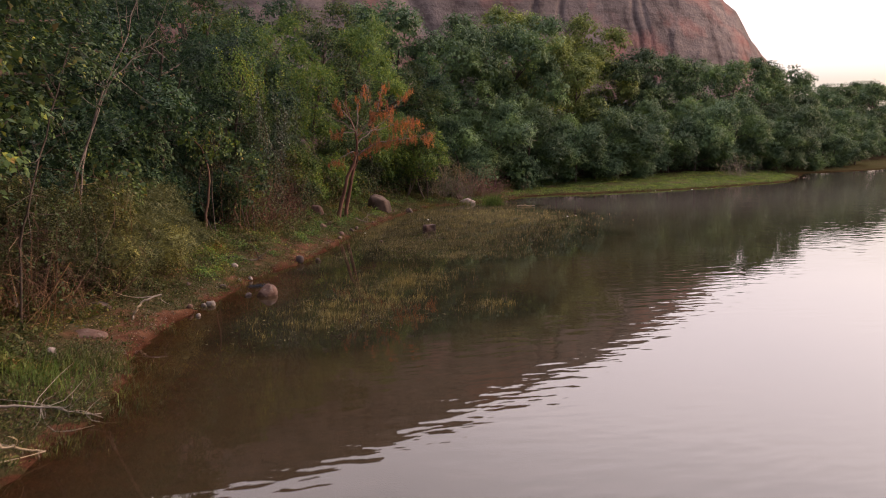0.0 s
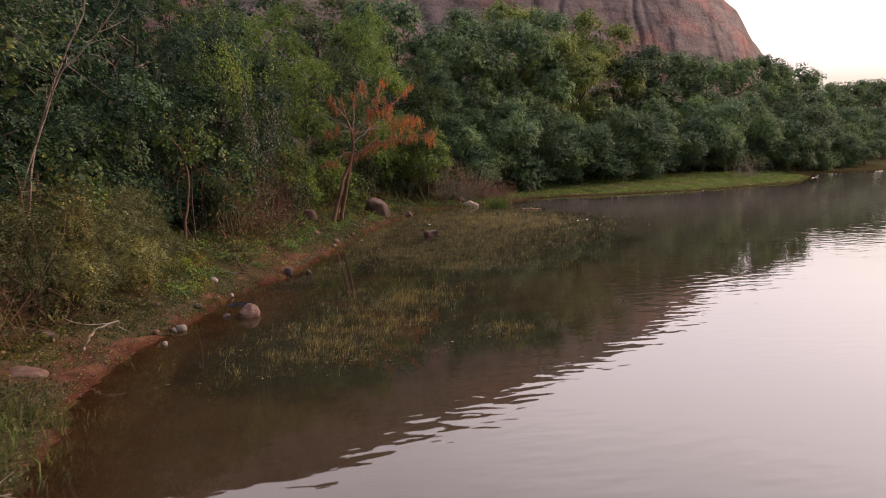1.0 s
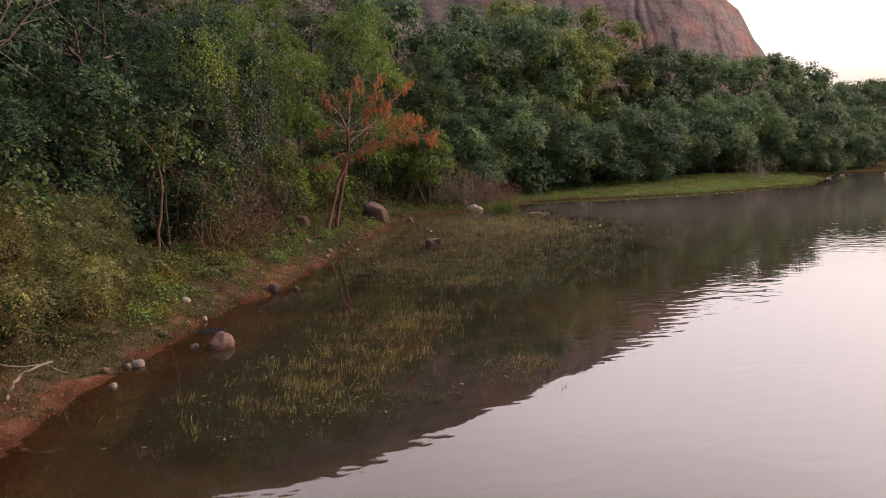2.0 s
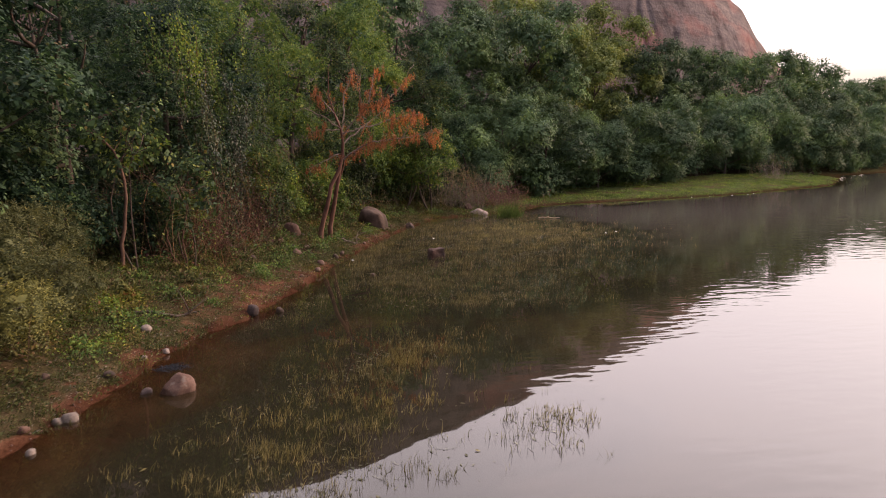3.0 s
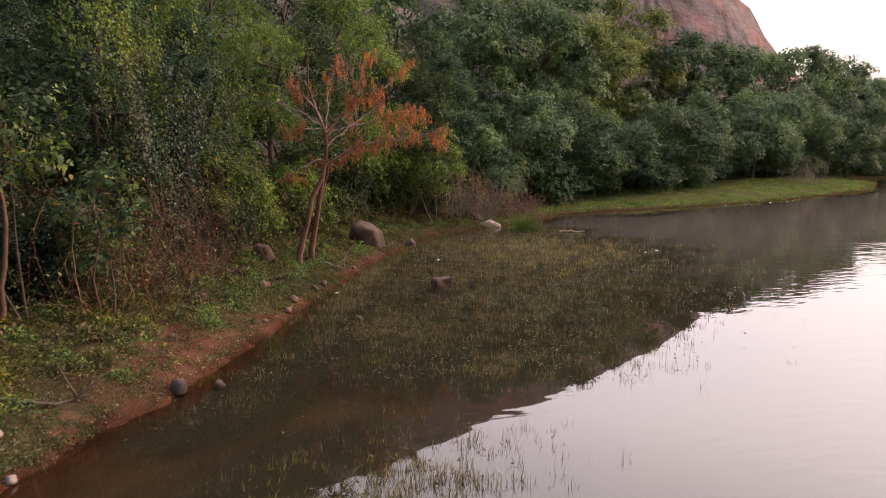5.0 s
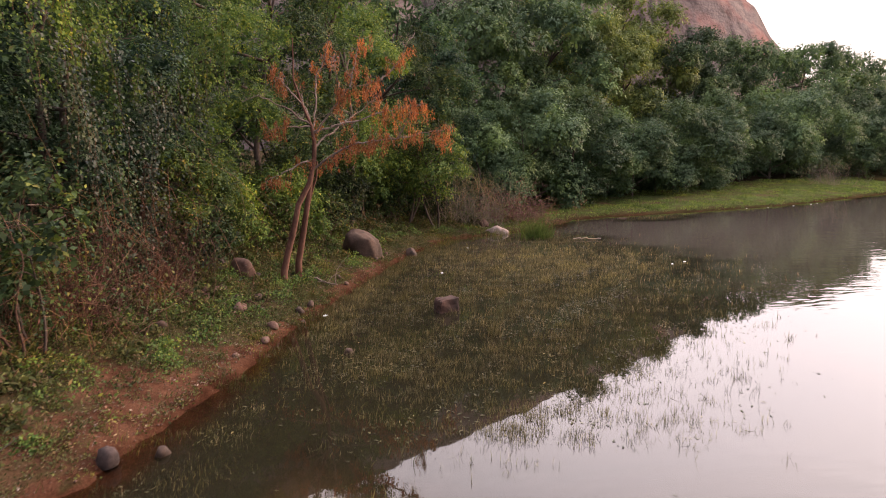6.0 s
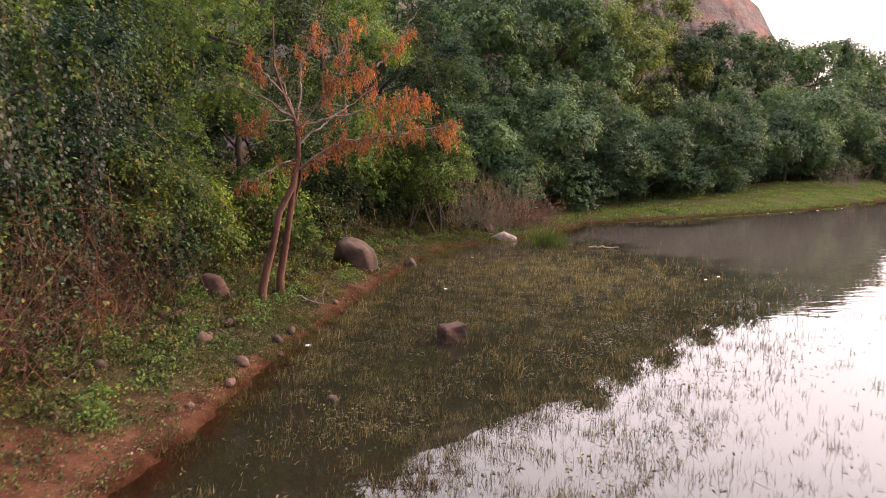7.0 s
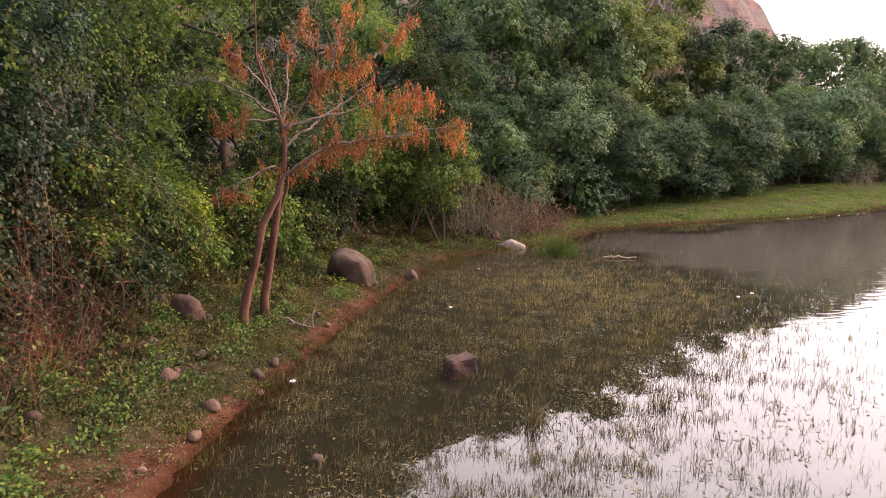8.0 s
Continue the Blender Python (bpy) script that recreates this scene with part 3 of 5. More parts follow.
# reed beds, as ellipses: centre, half axes, turn in degrees, stems a square metre
BEDS = [
    (-1.7, 16.5, 2.7, 1.4, 38, 130), (0.3, 19.7, 2.2, 1.7, 20, 140), (2.0, 15.9, 1.2, 0.8, 20, 60), (-1.2, 14.7, 1.8, 0.8, 15, 80),
    (3.6, 27.2, 3.6, 3.2, 25, 95), (6.0, 32.5, 4.6, 5.2, 30, 75), (9.2, 37.5, 4.8, 5.2, 30, 80), (2.3, 33.0, 1.8, 4.2, -28, 70),
    (6.0, 41.0, 3.2, 3.2, 30, 60), (0.9, 29.0, 1.4, 2.8, -22, 60), (3.4, 24.0, 3.0, 1.1, -8, 90), (6.8, 25.4, 2.4, 1.8, 30, 17),
    (1.5, 34.6, 0.7, 3.4, -25, 110), (0.3, 30.8, 0.7, 2.4, -20, 90), (3.0, 38.2, 0.7, 2.4, -26, 90), (1.6, 27.0, 1.2, 1.8, -10, 95),
    (9.6, 29.8, 2.0, 2.4, 30, 8), (-2.3, 23.3, 1.0, 0.7, 30, 90), (-1.4, 25.0, 0.6, 1.3, -22, 70), (11.2, 43.5, 2.2, 2.2, 0, 60), (21, 50.6, 2.2, 0.8, 5, 40),
]


def bed_fields(x, y):
    calm = np.zeros(np.shape(x))
    for cx, cy, a, b, turn, _ in BEDS:
        c, s = math.cos(radians(turn)), math.sin(radians(turn))
        u, v = ((x - cx) * c + (y - cy) * s) / (a + 0.8), (-(x - cx) * s + (y - cy) * c) / (b + 0.8)
        calm = np.maximum(calm, np.exp(-np.clip(u * u + v * v - 0.6, 0, 30) * 0.9))
    return calm


X, Y, F = sheet(spread(-12, 16, 0.3, -3000, 3500, (70, 1.2)), spread(4, 50, 0.3, -3000, 3500, (84, 1.0)))
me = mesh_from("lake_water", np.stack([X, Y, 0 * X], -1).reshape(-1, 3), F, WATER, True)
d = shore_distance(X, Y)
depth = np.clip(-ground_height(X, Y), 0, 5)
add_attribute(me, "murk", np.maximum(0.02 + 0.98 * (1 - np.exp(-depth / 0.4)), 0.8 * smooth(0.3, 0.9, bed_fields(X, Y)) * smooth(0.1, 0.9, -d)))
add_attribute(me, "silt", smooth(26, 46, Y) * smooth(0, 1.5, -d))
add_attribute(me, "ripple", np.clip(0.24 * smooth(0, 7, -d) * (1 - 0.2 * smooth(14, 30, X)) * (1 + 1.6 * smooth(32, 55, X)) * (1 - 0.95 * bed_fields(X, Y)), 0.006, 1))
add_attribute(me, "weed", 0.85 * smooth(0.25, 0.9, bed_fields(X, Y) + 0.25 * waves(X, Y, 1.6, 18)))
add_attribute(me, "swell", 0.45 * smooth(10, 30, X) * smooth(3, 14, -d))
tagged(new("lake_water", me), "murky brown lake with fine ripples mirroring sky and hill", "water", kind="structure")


def granite_hill():
    """A bare granite dome: its skyline falls to the east in a long convex curve."""
    k = 1.55
    sx = np.array([-420, -260, -150, -40, 0, 28, 75, 122, 150.5, 168, 181, 191.5, 203, 220]) * k
    sz = np.array([40, 92, 115, 120, 116, 110, 96.5, 81, 68, 55, 39, 31, 20, -4]) * k
    gx = np.concatenate([np.arange(-640, 60, 8.0), np.arange(60, 342, 1.1)])
    gv = np.linspace(-1, 1, 150)
    XX, VV = np.meshgrid(gx, gv)
    ridge = np.interp(XX, sx, sz)
    ridge += 2.0 * waves(XX, 0 * XX, 60, 21)
    wide = 30 + 0.38 * np.clip(ridge, 0, 400)
    YY = 230 * k + VV * wide
    ZZ = ridge * (1 - np.abs(VV) ** 2.4) - 4
    ZZ += 3.0 * waves(XX, YY * 0.6 + ZZ, 45, 22) * (1 - np.abs(VV))
    # two long clefts and a shelf of broken rock low on the east flank
    push = np.zeros_like(XX)
    for x0, lean, deep, w in ((150, -0.16, 2.6, 1.3), (196, -0.30, 2.4, 1.2), (203, -0.34, 1.2, 1.0), (66, -0.5, 3.0, 2.5), (128, 0.1, 1.5, 1.2)):
        line = x0 + lean * (ZZ - 60) + 3.5 * waves(ZZ, 0 * ZZ + x0, 40, 23)
        push += deep * np.exp(-((XX - line) / w) ** 2)
    shelf = smooth(195, 215, XX + 0.6 * (ZZ - 50)) * smooth(75, 60, ZZ)
    push -= 1.6 * shelf * (0.6 + 0.6 * waves(XX, ZZ, 14, 24))
    YY = YY + push * (VV < 0.2)
    XX = XX * YY / (230 * k)
    ny, nx = XX.shape
    i = (np.arange(ny - 1)[:, None] * nx + np.arange(nx - 1)[None]).ravel()
    F = np.stack([i, i + 1, i + nx + 1, i + nx], 1)
    me = mesh_from("granite_hill", np.stack([XX, YY, ZZ], -1).reshape(-1, 3), F, HILL, True)
    return tagged(new("granite_hill", me), "great bare dome of pinkish grey granite with dark clefts", "hill", kind="structure")


granite_hill()

# ---- woods ----
R = np.random.RandomState(7)


def far_tree_kinds():
    kinds = []
    for i, (h, rad, low, mat, lf) in enumerate((
        (13, 4.4, 2.0, LEAF_FAR, 0.19), (13.5, 4.8, 1.6, LEAF_FAR, 0.19), (14, 4.2, 2.5, LEAF_FAR_LIGHT, 0.18),
        (6.6, 3.6, 0.1, LEAF_FAR, 0.15), (7.2, 3.5, 0.1, LEAF_FAR, 0.15), (6.2, 3.8, 0.1, LEAF_FAR, 0.15))):
        tall = h > 10
        kinds.append((h, dict(height=h, radius=rad, low=low, mat=mat, leaf=lf, twigs=3600 if tall else 2900, per_twig=8, lobes=10 if tall else 6, sub=11, billow=(0.36, 0.52), reach=(0.5, 0.8), flat=0.85, tuft_size=(0.26, 0.46), under=0.05, heart=2200 if tall else 1500,
                              trunk_r=0.22 if tall else 0.12, twig_len=0.42, droop=0.75, slim=0.7, inner=0.02, tumble=0.24,
                              label="tall dense green tree behind the lake shore" if tall else "rounded leafy shrub tree hanging over the grassy shore",
                              group="tall trees of the far shore" if tall else "shrub trees of the far shore")))
    return kinds


FAR = far_tree_kinds()
FAR_FIRST = {}


def far_tree(kind, x, y, height):
    h, spec = FAR[kind]
    z = float(ground_height(x, y))
    if kind not in FAR_FIRST:
        FAR_FIRST[kind] = ob = tree("shore_tree", np.random.RandomState(40 + kind), (x, y, z), **spec)
        s = height / h
        ob.scale = (1, 1, 1)
        ob.matrix_basis = Matrix.Translation((x, y, z)) @ Matrix.Rotation(R.uniform(0, 6.28), 4, "Z") @ Matrix.Diagonal((s ** 0.7, s ** 0.7, s, 1))
        return
    first = FAR_FIRST[kind]
    s = height / h
    m = Matrix.Translation((x, y, z)) @ Matrix.Rotation(R.uniform(0, 6.28), 4, "Z") @ Matrix.Diagonal((s ** 0.7 / first.scale[0], s ** 0.7 / first.scale[1], s / first.scale[2], 1))
    copy_thing(first, m)


for kind, x, y, h in (
    (3, 14.8, 56.3, 7.2), (4, 19.2, 58.2, 6.8), (3, 24.2, 59.6, 5.6), (5, 29.6, 62.2, 6.2), (4, 34.2, 65.6, 7), (3, 39.8, 68, 6.5), (5, 45, 70.5, 7.5),
    (4, 52, 73.5, 8.4), (3, 58.5, 77, 8), (5, 65, 80, 8), (4, 73, 84, 8), (3, 82, 89, 8), (4, 10.5, 54, 5.5), (4, 22, 59.5, 4.4), (3, 27, 61, 4.6), (3, 32, 64, 4.8), (4, 37, 66.8, 5), (3, 48, 72, 5), (4, 55.5, 75.5, 5.4),
    (0, 11.5, 61, 13.6), (1, 16, 65, 15.6), (0, 21.5, 66.5, 15.2), (2, 27, 70, 14.3), (2, 34, 77, 17.2), (0, 38.5, 76, 13.4), (1, 44.5, 79, 14.2), (0, 51, 82, 13.6),
    (1, 60, 85, 14.4), (0, 67, 88, 14.8), (1, 76, 93, 15), (0, 84, 97, 13), (1, 91, 100, 11.5), (0, 98, 105, 12.8), (1, 105, 110, 13), (0, 119, 118, 14), (3, 88, 93.5, 7), (4, 95, 98, 7), (5, 103, 103, 7),
    (3, 112, 108, 8), (4, 122, 114, 8), (3, 134, 121, 8), (0, 112, 112, 14), (1, 128, 122, 14), (2, 22.5, 74, 17.6),
    (0, 6, 66, 15.8), (4, 19.5, 63.5, 6.5), (3, 24.5, 66, 6.5), (4, 30, 69.5, 7), (3, 36, 73, 7), (4, 13.5, 60.5, 6.5), (3, 42, 75, 7), (4, 48.5, 78, 7), (3, 56, 81, 7), (0, 145, 132, 14), (4, 61, 75, 5), (3, 68.5, 80, 5.5), (5, 74.5, 82.8, 5.5), (4, 80, 85, 5.5), (3, 86, 87.5, 5.5), (3, -12, 29.5, 6), (4, -13.5, 23, 6), (3, -9, 35.5, 6), (4, -6, 42.5, 6), (3, -1.5, 46.5, 6), (4, 3, 52.5, 6), (3, -13.5, 16, 6), (4, -19, 30, 8), (1, -24, 28, 12), (0, -24, 42, 13), (1, -8, 57, 13), (0, -18, 52, 13), (3, 7.5, 57, 6.5),
):
    far_tree(kind, x, y, h)

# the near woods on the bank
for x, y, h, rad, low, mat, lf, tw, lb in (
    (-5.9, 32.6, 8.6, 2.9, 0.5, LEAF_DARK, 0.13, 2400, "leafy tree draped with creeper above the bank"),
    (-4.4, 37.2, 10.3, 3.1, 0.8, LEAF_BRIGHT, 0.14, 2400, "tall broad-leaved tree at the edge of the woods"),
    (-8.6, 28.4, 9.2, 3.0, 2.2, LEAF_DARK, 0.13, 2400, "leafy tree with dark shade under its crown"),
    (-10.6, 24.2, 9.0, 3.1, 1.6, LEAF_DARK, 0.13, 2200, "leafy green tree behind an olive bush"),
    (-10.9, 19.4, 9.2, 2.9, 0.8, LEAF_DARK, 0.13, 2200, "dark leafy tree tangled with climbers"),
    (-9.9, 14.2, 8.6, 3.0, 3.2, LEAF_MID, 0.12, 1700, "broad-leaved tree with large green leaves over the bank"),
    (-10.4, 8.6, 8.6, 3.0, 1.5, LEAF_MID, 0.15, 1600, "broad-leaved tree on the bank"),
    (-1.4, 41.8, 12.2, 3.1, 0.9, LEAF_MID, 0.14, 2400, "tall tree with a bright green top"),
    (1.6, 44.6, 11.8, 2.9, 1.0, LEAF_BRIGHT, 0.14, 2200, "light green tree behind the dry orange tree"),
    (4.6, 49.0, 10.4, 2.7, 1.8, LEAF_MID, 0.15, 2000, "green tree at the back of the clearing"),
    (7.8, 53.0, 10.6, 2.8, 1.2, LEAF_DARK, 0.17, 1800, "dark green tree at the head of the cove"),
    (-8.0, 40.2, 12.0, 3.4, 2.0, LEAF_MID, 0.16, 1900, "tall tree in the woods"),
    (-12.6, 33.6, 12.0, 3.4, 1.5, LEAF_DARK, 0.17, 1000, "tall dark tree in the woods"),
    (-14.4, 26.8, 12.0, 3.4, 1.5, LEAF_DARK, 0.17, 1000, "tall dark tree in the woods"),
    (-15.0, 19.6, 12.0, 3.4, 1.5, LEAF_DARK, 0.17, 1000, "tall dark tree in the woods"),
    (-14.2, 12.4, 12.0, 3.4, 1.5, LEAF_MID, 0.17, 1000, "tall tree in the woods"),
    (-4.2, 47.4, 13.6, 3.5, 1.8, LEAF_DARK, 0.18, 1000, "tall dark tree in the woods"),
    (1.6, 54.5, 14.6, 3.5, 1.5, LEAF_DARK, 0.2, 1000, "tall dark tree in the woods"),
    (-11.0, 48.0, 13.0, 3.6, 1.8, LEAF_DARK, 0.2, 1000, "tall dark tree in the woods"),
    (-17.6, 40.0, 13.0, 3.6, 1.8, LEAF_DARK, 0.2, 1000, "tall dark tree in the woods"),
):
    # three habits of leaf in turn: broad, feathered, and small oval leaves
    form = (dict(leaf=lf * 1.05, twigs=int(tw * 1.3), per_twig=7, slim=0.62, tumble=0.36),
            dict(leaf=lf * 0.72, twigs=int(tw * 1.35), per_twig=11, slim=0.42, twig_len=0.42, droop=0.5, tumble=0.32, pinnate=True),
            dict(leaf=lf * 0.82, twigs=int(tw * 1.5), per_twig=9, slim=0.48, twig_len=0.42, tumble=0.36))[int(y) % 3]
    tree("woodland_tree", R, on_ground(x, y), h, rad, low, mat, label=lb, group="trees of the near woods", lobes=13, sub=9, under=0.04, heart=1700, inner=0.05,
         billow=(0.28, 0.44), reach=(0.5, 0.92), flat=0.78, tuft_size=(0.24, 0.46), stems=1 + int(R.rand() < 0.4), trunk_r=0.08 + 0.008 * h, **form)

# undergrowth along the foot of the woods
for x, y, h, rad, mat, lf, tw, lb in (
    (-8.5, 18.6, 2.3, 1.5, LEAF_OLIVE, 0.055, 2600, "olive fine-leaved bush sprawling down the bank"),
    (-8.6, 21.4, 2.2, 1.5, LEAF_OLIVE, 0.055, 2600, "olive fine-leaved bush sprawling down the bank"),
    (-8.2, 24.0, 2.0, 1.3, LEAF_OLIVE, 0.055, 2000, "olive fine-leaved bush beside a pale trunk"),
    (-9.6, 16.2, 2.6, 1.4, LEAF_OLIVE, 0.06, 2200, "olive fine-leaved bush over dead brushwood"),
    (-7.5, 19.9, 1.5, 1.2, LEAF_OLIVE, 0.055, 2000, "olive fine-leaved bush sprawling down the bank"),
    (-7.2, 22.2, 1.3, 1.2, LEAF_OLIVE, 0.055, 2000, "low olive bush above the shore stones"),
    (-8.0, 17.6, 1.5, 1.0, LEAF_OLIVE, 0.055, 1600, "low olive bush above the shore stones"),
    (-9.6, 12.0, 1.3, 1.1, LEAF_MID, 0.08, 900, "leafy green bush on the bank"),
    (-6.4, 28.6, 2.0, 1.2, LEAF_DARK, 0.09, 1300, "dark bush under the trees"),
    (-5.2, 31.4, 2.3, 1.3, LEAF_DARK, 0.085, 1300, "dark green bush tangled with dry stems"),
    (-3.6, 33.6, 3.8, 1.4, LEAF_MID, 0.085, 1900, "green bush tangled with dry stems"),
    # the next two take the brighter leaf colour in place of light falling on them
    (-2.9, 37.2, 2.4, 1.3, LEAF_BRIGHT, 0.09, 1400, "green bush with leaves coloured as if sunlit"),
    (-1.2, 39.6, 2.6, 1.4, LEAF_BRIGHT, 0.10, 1400, "green bush with leaves coloured as if sunlit"),
    (-5.4, 34.4, 4.4, 1.8, LEAF_DARK, 0.11, 1700, "dark bush under the trees"),
    (0.8, 43.4, 2.6, 1.5, LEAF_MID, 0.11, 1300, "green bush under the trees"),
    (3.6, 50.2, 2.8, 1.8, LEAF_DARK, 0.13, 1100, "dark bush behind thin trunks"),
    (7.2, 52.4, 3.6, 1.9, LEAF_DARK, 0.14, 1200, "dark bush at the head of the cove"),
    (-8.6, 26.2, 2.4, 1.4, LEAF_DARK, 0.10, 1300, "dark bush under the trees"),
):
    tree("bush", R, on_ground(x, y), h, rad, 0.15, mat, lf * 1.2, int(tw * 1.1), 8, lb, "bushes along the bank", "bush", lobes=18, sub=3, stems=4, trunk_r=0.025,
         twig_len=0.3, heart=450, slim=0.5 if mat is not LEAF_OLIVE else 0.34, tumble=0.5, pinnate=mat is LEAF_OLIVE)

# slim young trees on the grass behind the boulder
for x, y, h in ((2.7, 46.4, 5.0), (5.0, 48.0, 5.6), (6.4, 47.6, 5.0)):
    tree("young_tree", R, on_ground(x, y), h, 1.5, 1.6, LEAF_BRIGHT, 0.13, 900, 7, "slim young tree with light green leaves on the grass", "young trees in the clearing",
         lobes=14, sub=3, stems=2, trunk_r=0.07, droop=0.5)


def orange_tree():
    """Two leaning stems that meet and carry wide bare limbs, with bunches of rust-coloured leaves hanging from them."""
    r = np.random.RandomState(12)
    ob = thing("withered_tree", (0, 0, 0), "small tree with rust-orange withered leaves on two red-brown stems", "tree")
    gz = float(ground_height(-0.75, 34.7))
    stem_a = np.array([(-0.88, 34.7, gz - 0.2), (-0.86, 34.7, 0.8), (-0.72, 34.7, 1.37), (-0.5, 34.7, 2.07), (-0.32, 34.7, 2.85), (0.06, 34.7, 3.53), (0.22, 34.72, 4.2), (0.26, 34.75, 4.7), (0.2, 34.75, 5.2), (-0.05, 34.75, 5.87), (-0.26, 34.8, 6.6), (-0.22, 34.85, 7.8)])
    stem_b = np.array([(-0.46, 35.4, gz - 0.2), (-0.42, 35.3, 1.0), (-0.2, 35.15, 2.05), (0.0, 34.95, 3.1), (0.2, 34.75, 4.05)])
    stem_c = np.array([(-0.07, 35.05, 2.6), (0.1, 34.95, 3.2), (0.27, 34.85, 3.7), (0.3, 34.76, 4.15)])
    pieces = [tube(stem_a, [0.13, 0.11, 0.1, 0.09, 0.085, 0.08, 0.07, 0.062, 0.05, 0.035, 0.025, 0.012], 10),
              tube(stem_b, [0.125, 0.105, 0.092, 0.08, 0.06], 10), tube(stem_c, [0.04, 0.035, 0.032, 0.03], 7)]
    part("trunk", mesh_from("trunk", *join(pieces), BARK_RED, True), ob, "two leaning red-brown stems")
    # each limb: its line, and how thickly rusty leaves hang from its inner and its outer half
    limbs = (
        (((0.19, 34.75, 5.25), (-0.32, 34.6, 5.6), (-0.94, 34.5, 5.95), (-1.24, 34.4, 6.1), (-1.72, 34.3, 5.9)), 0.0, 0.03),
        (((0.2, 34.75, 5.2), (-0.35, 34.5, 5.2), (-0.75, 34.3, 5.15), (-1.15, 34.2, 5.0)), 0.1, 1.0),
        (((0.25, 34.75, 5.0), (0.48, 34.6, 5.2), (1.0, 34.4, 5.9), (1.36, 34.3, 6.3), (2.3, 34.2, 6.5)), 0.25, 1.0),
        (((0.25, 34.75, 5.0), (0.37, 35.1, 6.0), (0.41, 35.3, 6.75), (0.74, 35.5, 7.3), (0.9, 35.6, 8.0)), 0.05, 0.5),
        (((1.36, 34.3, 6.3), (1.55, 34.5, 7.0), (1.75, 34.7, 7.8)), 0.8, 0.5),
        (((0.24, 34.72, 3.95), (1.03, 34.5, 4.5), (1.46, 34.4, 4.65), (2.0, 34.4, 4.72), (2.76, 34.5, 4.8), (3.94, 34.7, 5.0), (4.6, 34.8, 5.1)), 1.0, 0.75),
        (((0.22, 34.72, 4.1), (-0.1, 34.5, 4.15), (-0.5, 34.3, 3.95), (-0.84, 34.2, 3.78), (-1.2, 34.1, 3.6)), 0.45, 1.0),
        (((0.3, 34.75, 5.0), (1.0, 35.0, 5.25), (1.75, 35.2, 5.4), (2.45, 35.3, 5.65), (3.1, 35.3, 5.8), (3.75, 35.3, 5.9)), 0.1, 1.0),
        (((2.3, 34.2, 6.5), (2.6, 34.4, 6.8), (2.95, 34.5, 7.1), (3.2, 34.6, 7.7)), 0.4, 0.7),
        (((-0.05, 34.75, 5.87), (-0.3, 34.6, 6.15), (-0.55, 34.5, 6.45), (-0.85, 34.4, 6.75)), 0.1, 1.0),
        (((0.2, 34.75, 5.2), (0.1, 35.3, 5.7), (-0.1, 35.9, 6.3), (-0.4, 36.3, 7.0)), 0.0, 0.2),
        (((0.25, 34.75, 4.6), (0.9, 35.4, 5.1), (1.6, 36.0, 5.6), (2.4, 36.4, 6.2)), 0.0, 0.35),
        (((1.0, 34.4, 5.9), (1.0, 34.1, 6.4), (0.95, 33.9, 6.9)), 0.3, 0.8),
        (((2.76, 34.5, 4.8), (3.1, 34.3, 5.3), (3.3, 34.2, 5.8)), 0.3, 1.0),
    )
    pieces, bunches, green = [], [], []
    for line, inner, outer in limbs:
        pts = np.array(line)
        length = float(np.sum(np.linalg.norm(np.diff(pts, axis=0), axis=1)))
        k = max(9, int(length / 0.14))
        fine = np.stack([np.interp(np.linspace(0, len(pts) - 1, k), np.arange(len(pts)), pts[:, c]) for c in range(3)], 1)
        fine[1:-1] += r.normal(0, 0.02, (k - 2, 3))
        pieces.append(tube(fine, np.linspace(0.014 + 0.012 * length ** 0.5, 0.006, k), 6))
        for j in range(2, k):
            full = inner if j < k * 0.5 else outer
            for _ in range(2):
                a = fine[j]
                b = a + unit(r.normal(0, 1, 3) + np.array([0, 0, 0.1])) * r.uniform(0.18, 0.6)
                pieces.append(tube(bent_line(a, b, r, 0.1, 4), np.linspace(0.008, 0.0025, 4), 3))
                green.append((a, b))
                if r.rand() < full * 0.85:
                    bunches.append((a, b))
    part("limbwork", mesh_from("limbwork", *join(pieces), BARK_PALE, True), ob, "bare pale grey limbs and twigs")
    strings = []
    for a, b in bunches:
        deep = r.uniform(0.16, 0.42)
        for _ in range(r.randint(5, 10)):
            top = a + (b - a) * r.uniform(0.0, 1.05) + r.normal(0, 0.035, 3)
            n = r.randint(7, 14)
            fall = np.linspace(0, deep * r.uniform(0.5, 1.1), n)[:, None]
            strings.append(top + np.array([0, 0, -1.0]) * fall + r.normal(0, 0.025, (n, 3)))
    pos = np.concatenate(strings)
    way = unit(r.normal(0, 0.32, pos.shape) + np.array([0, 0, -0.9]))
    size = r.uniform(0.05, 0.095, len(pos))
    part("crown", mesh_from("crown", *leaf_quads(pos, way, r.normal(0, 1, pos.shape), size, size * 0.27), LEAF_ORANGE), ob, "rust-orange withered leaves in hanging bunches")
    picks = [green[i] for i in r.choice(len(green), 230, replace=False)]
    pos = np.concatenate([a + (b - a) * r.uniform(0.2, 1.2, (14, 1)) + r.normal(0, 0.1, (14, 3)) for a, b in picks])
    size = r.uniform(0.045, 0.085, len(pos))
    part("green_foliage", mesh_from("green_foliage", *leaf_quads(pos, unit(r.normal(0, 0.8, pos.shape) + np.array([0, 0, -0.5])), r.normal(0, 1, pos.shape) + np.array([0, 0, 1.0]), size, size * 0.4), LEAF_MID), ob, "remaining small green leaves")


orange_tree()


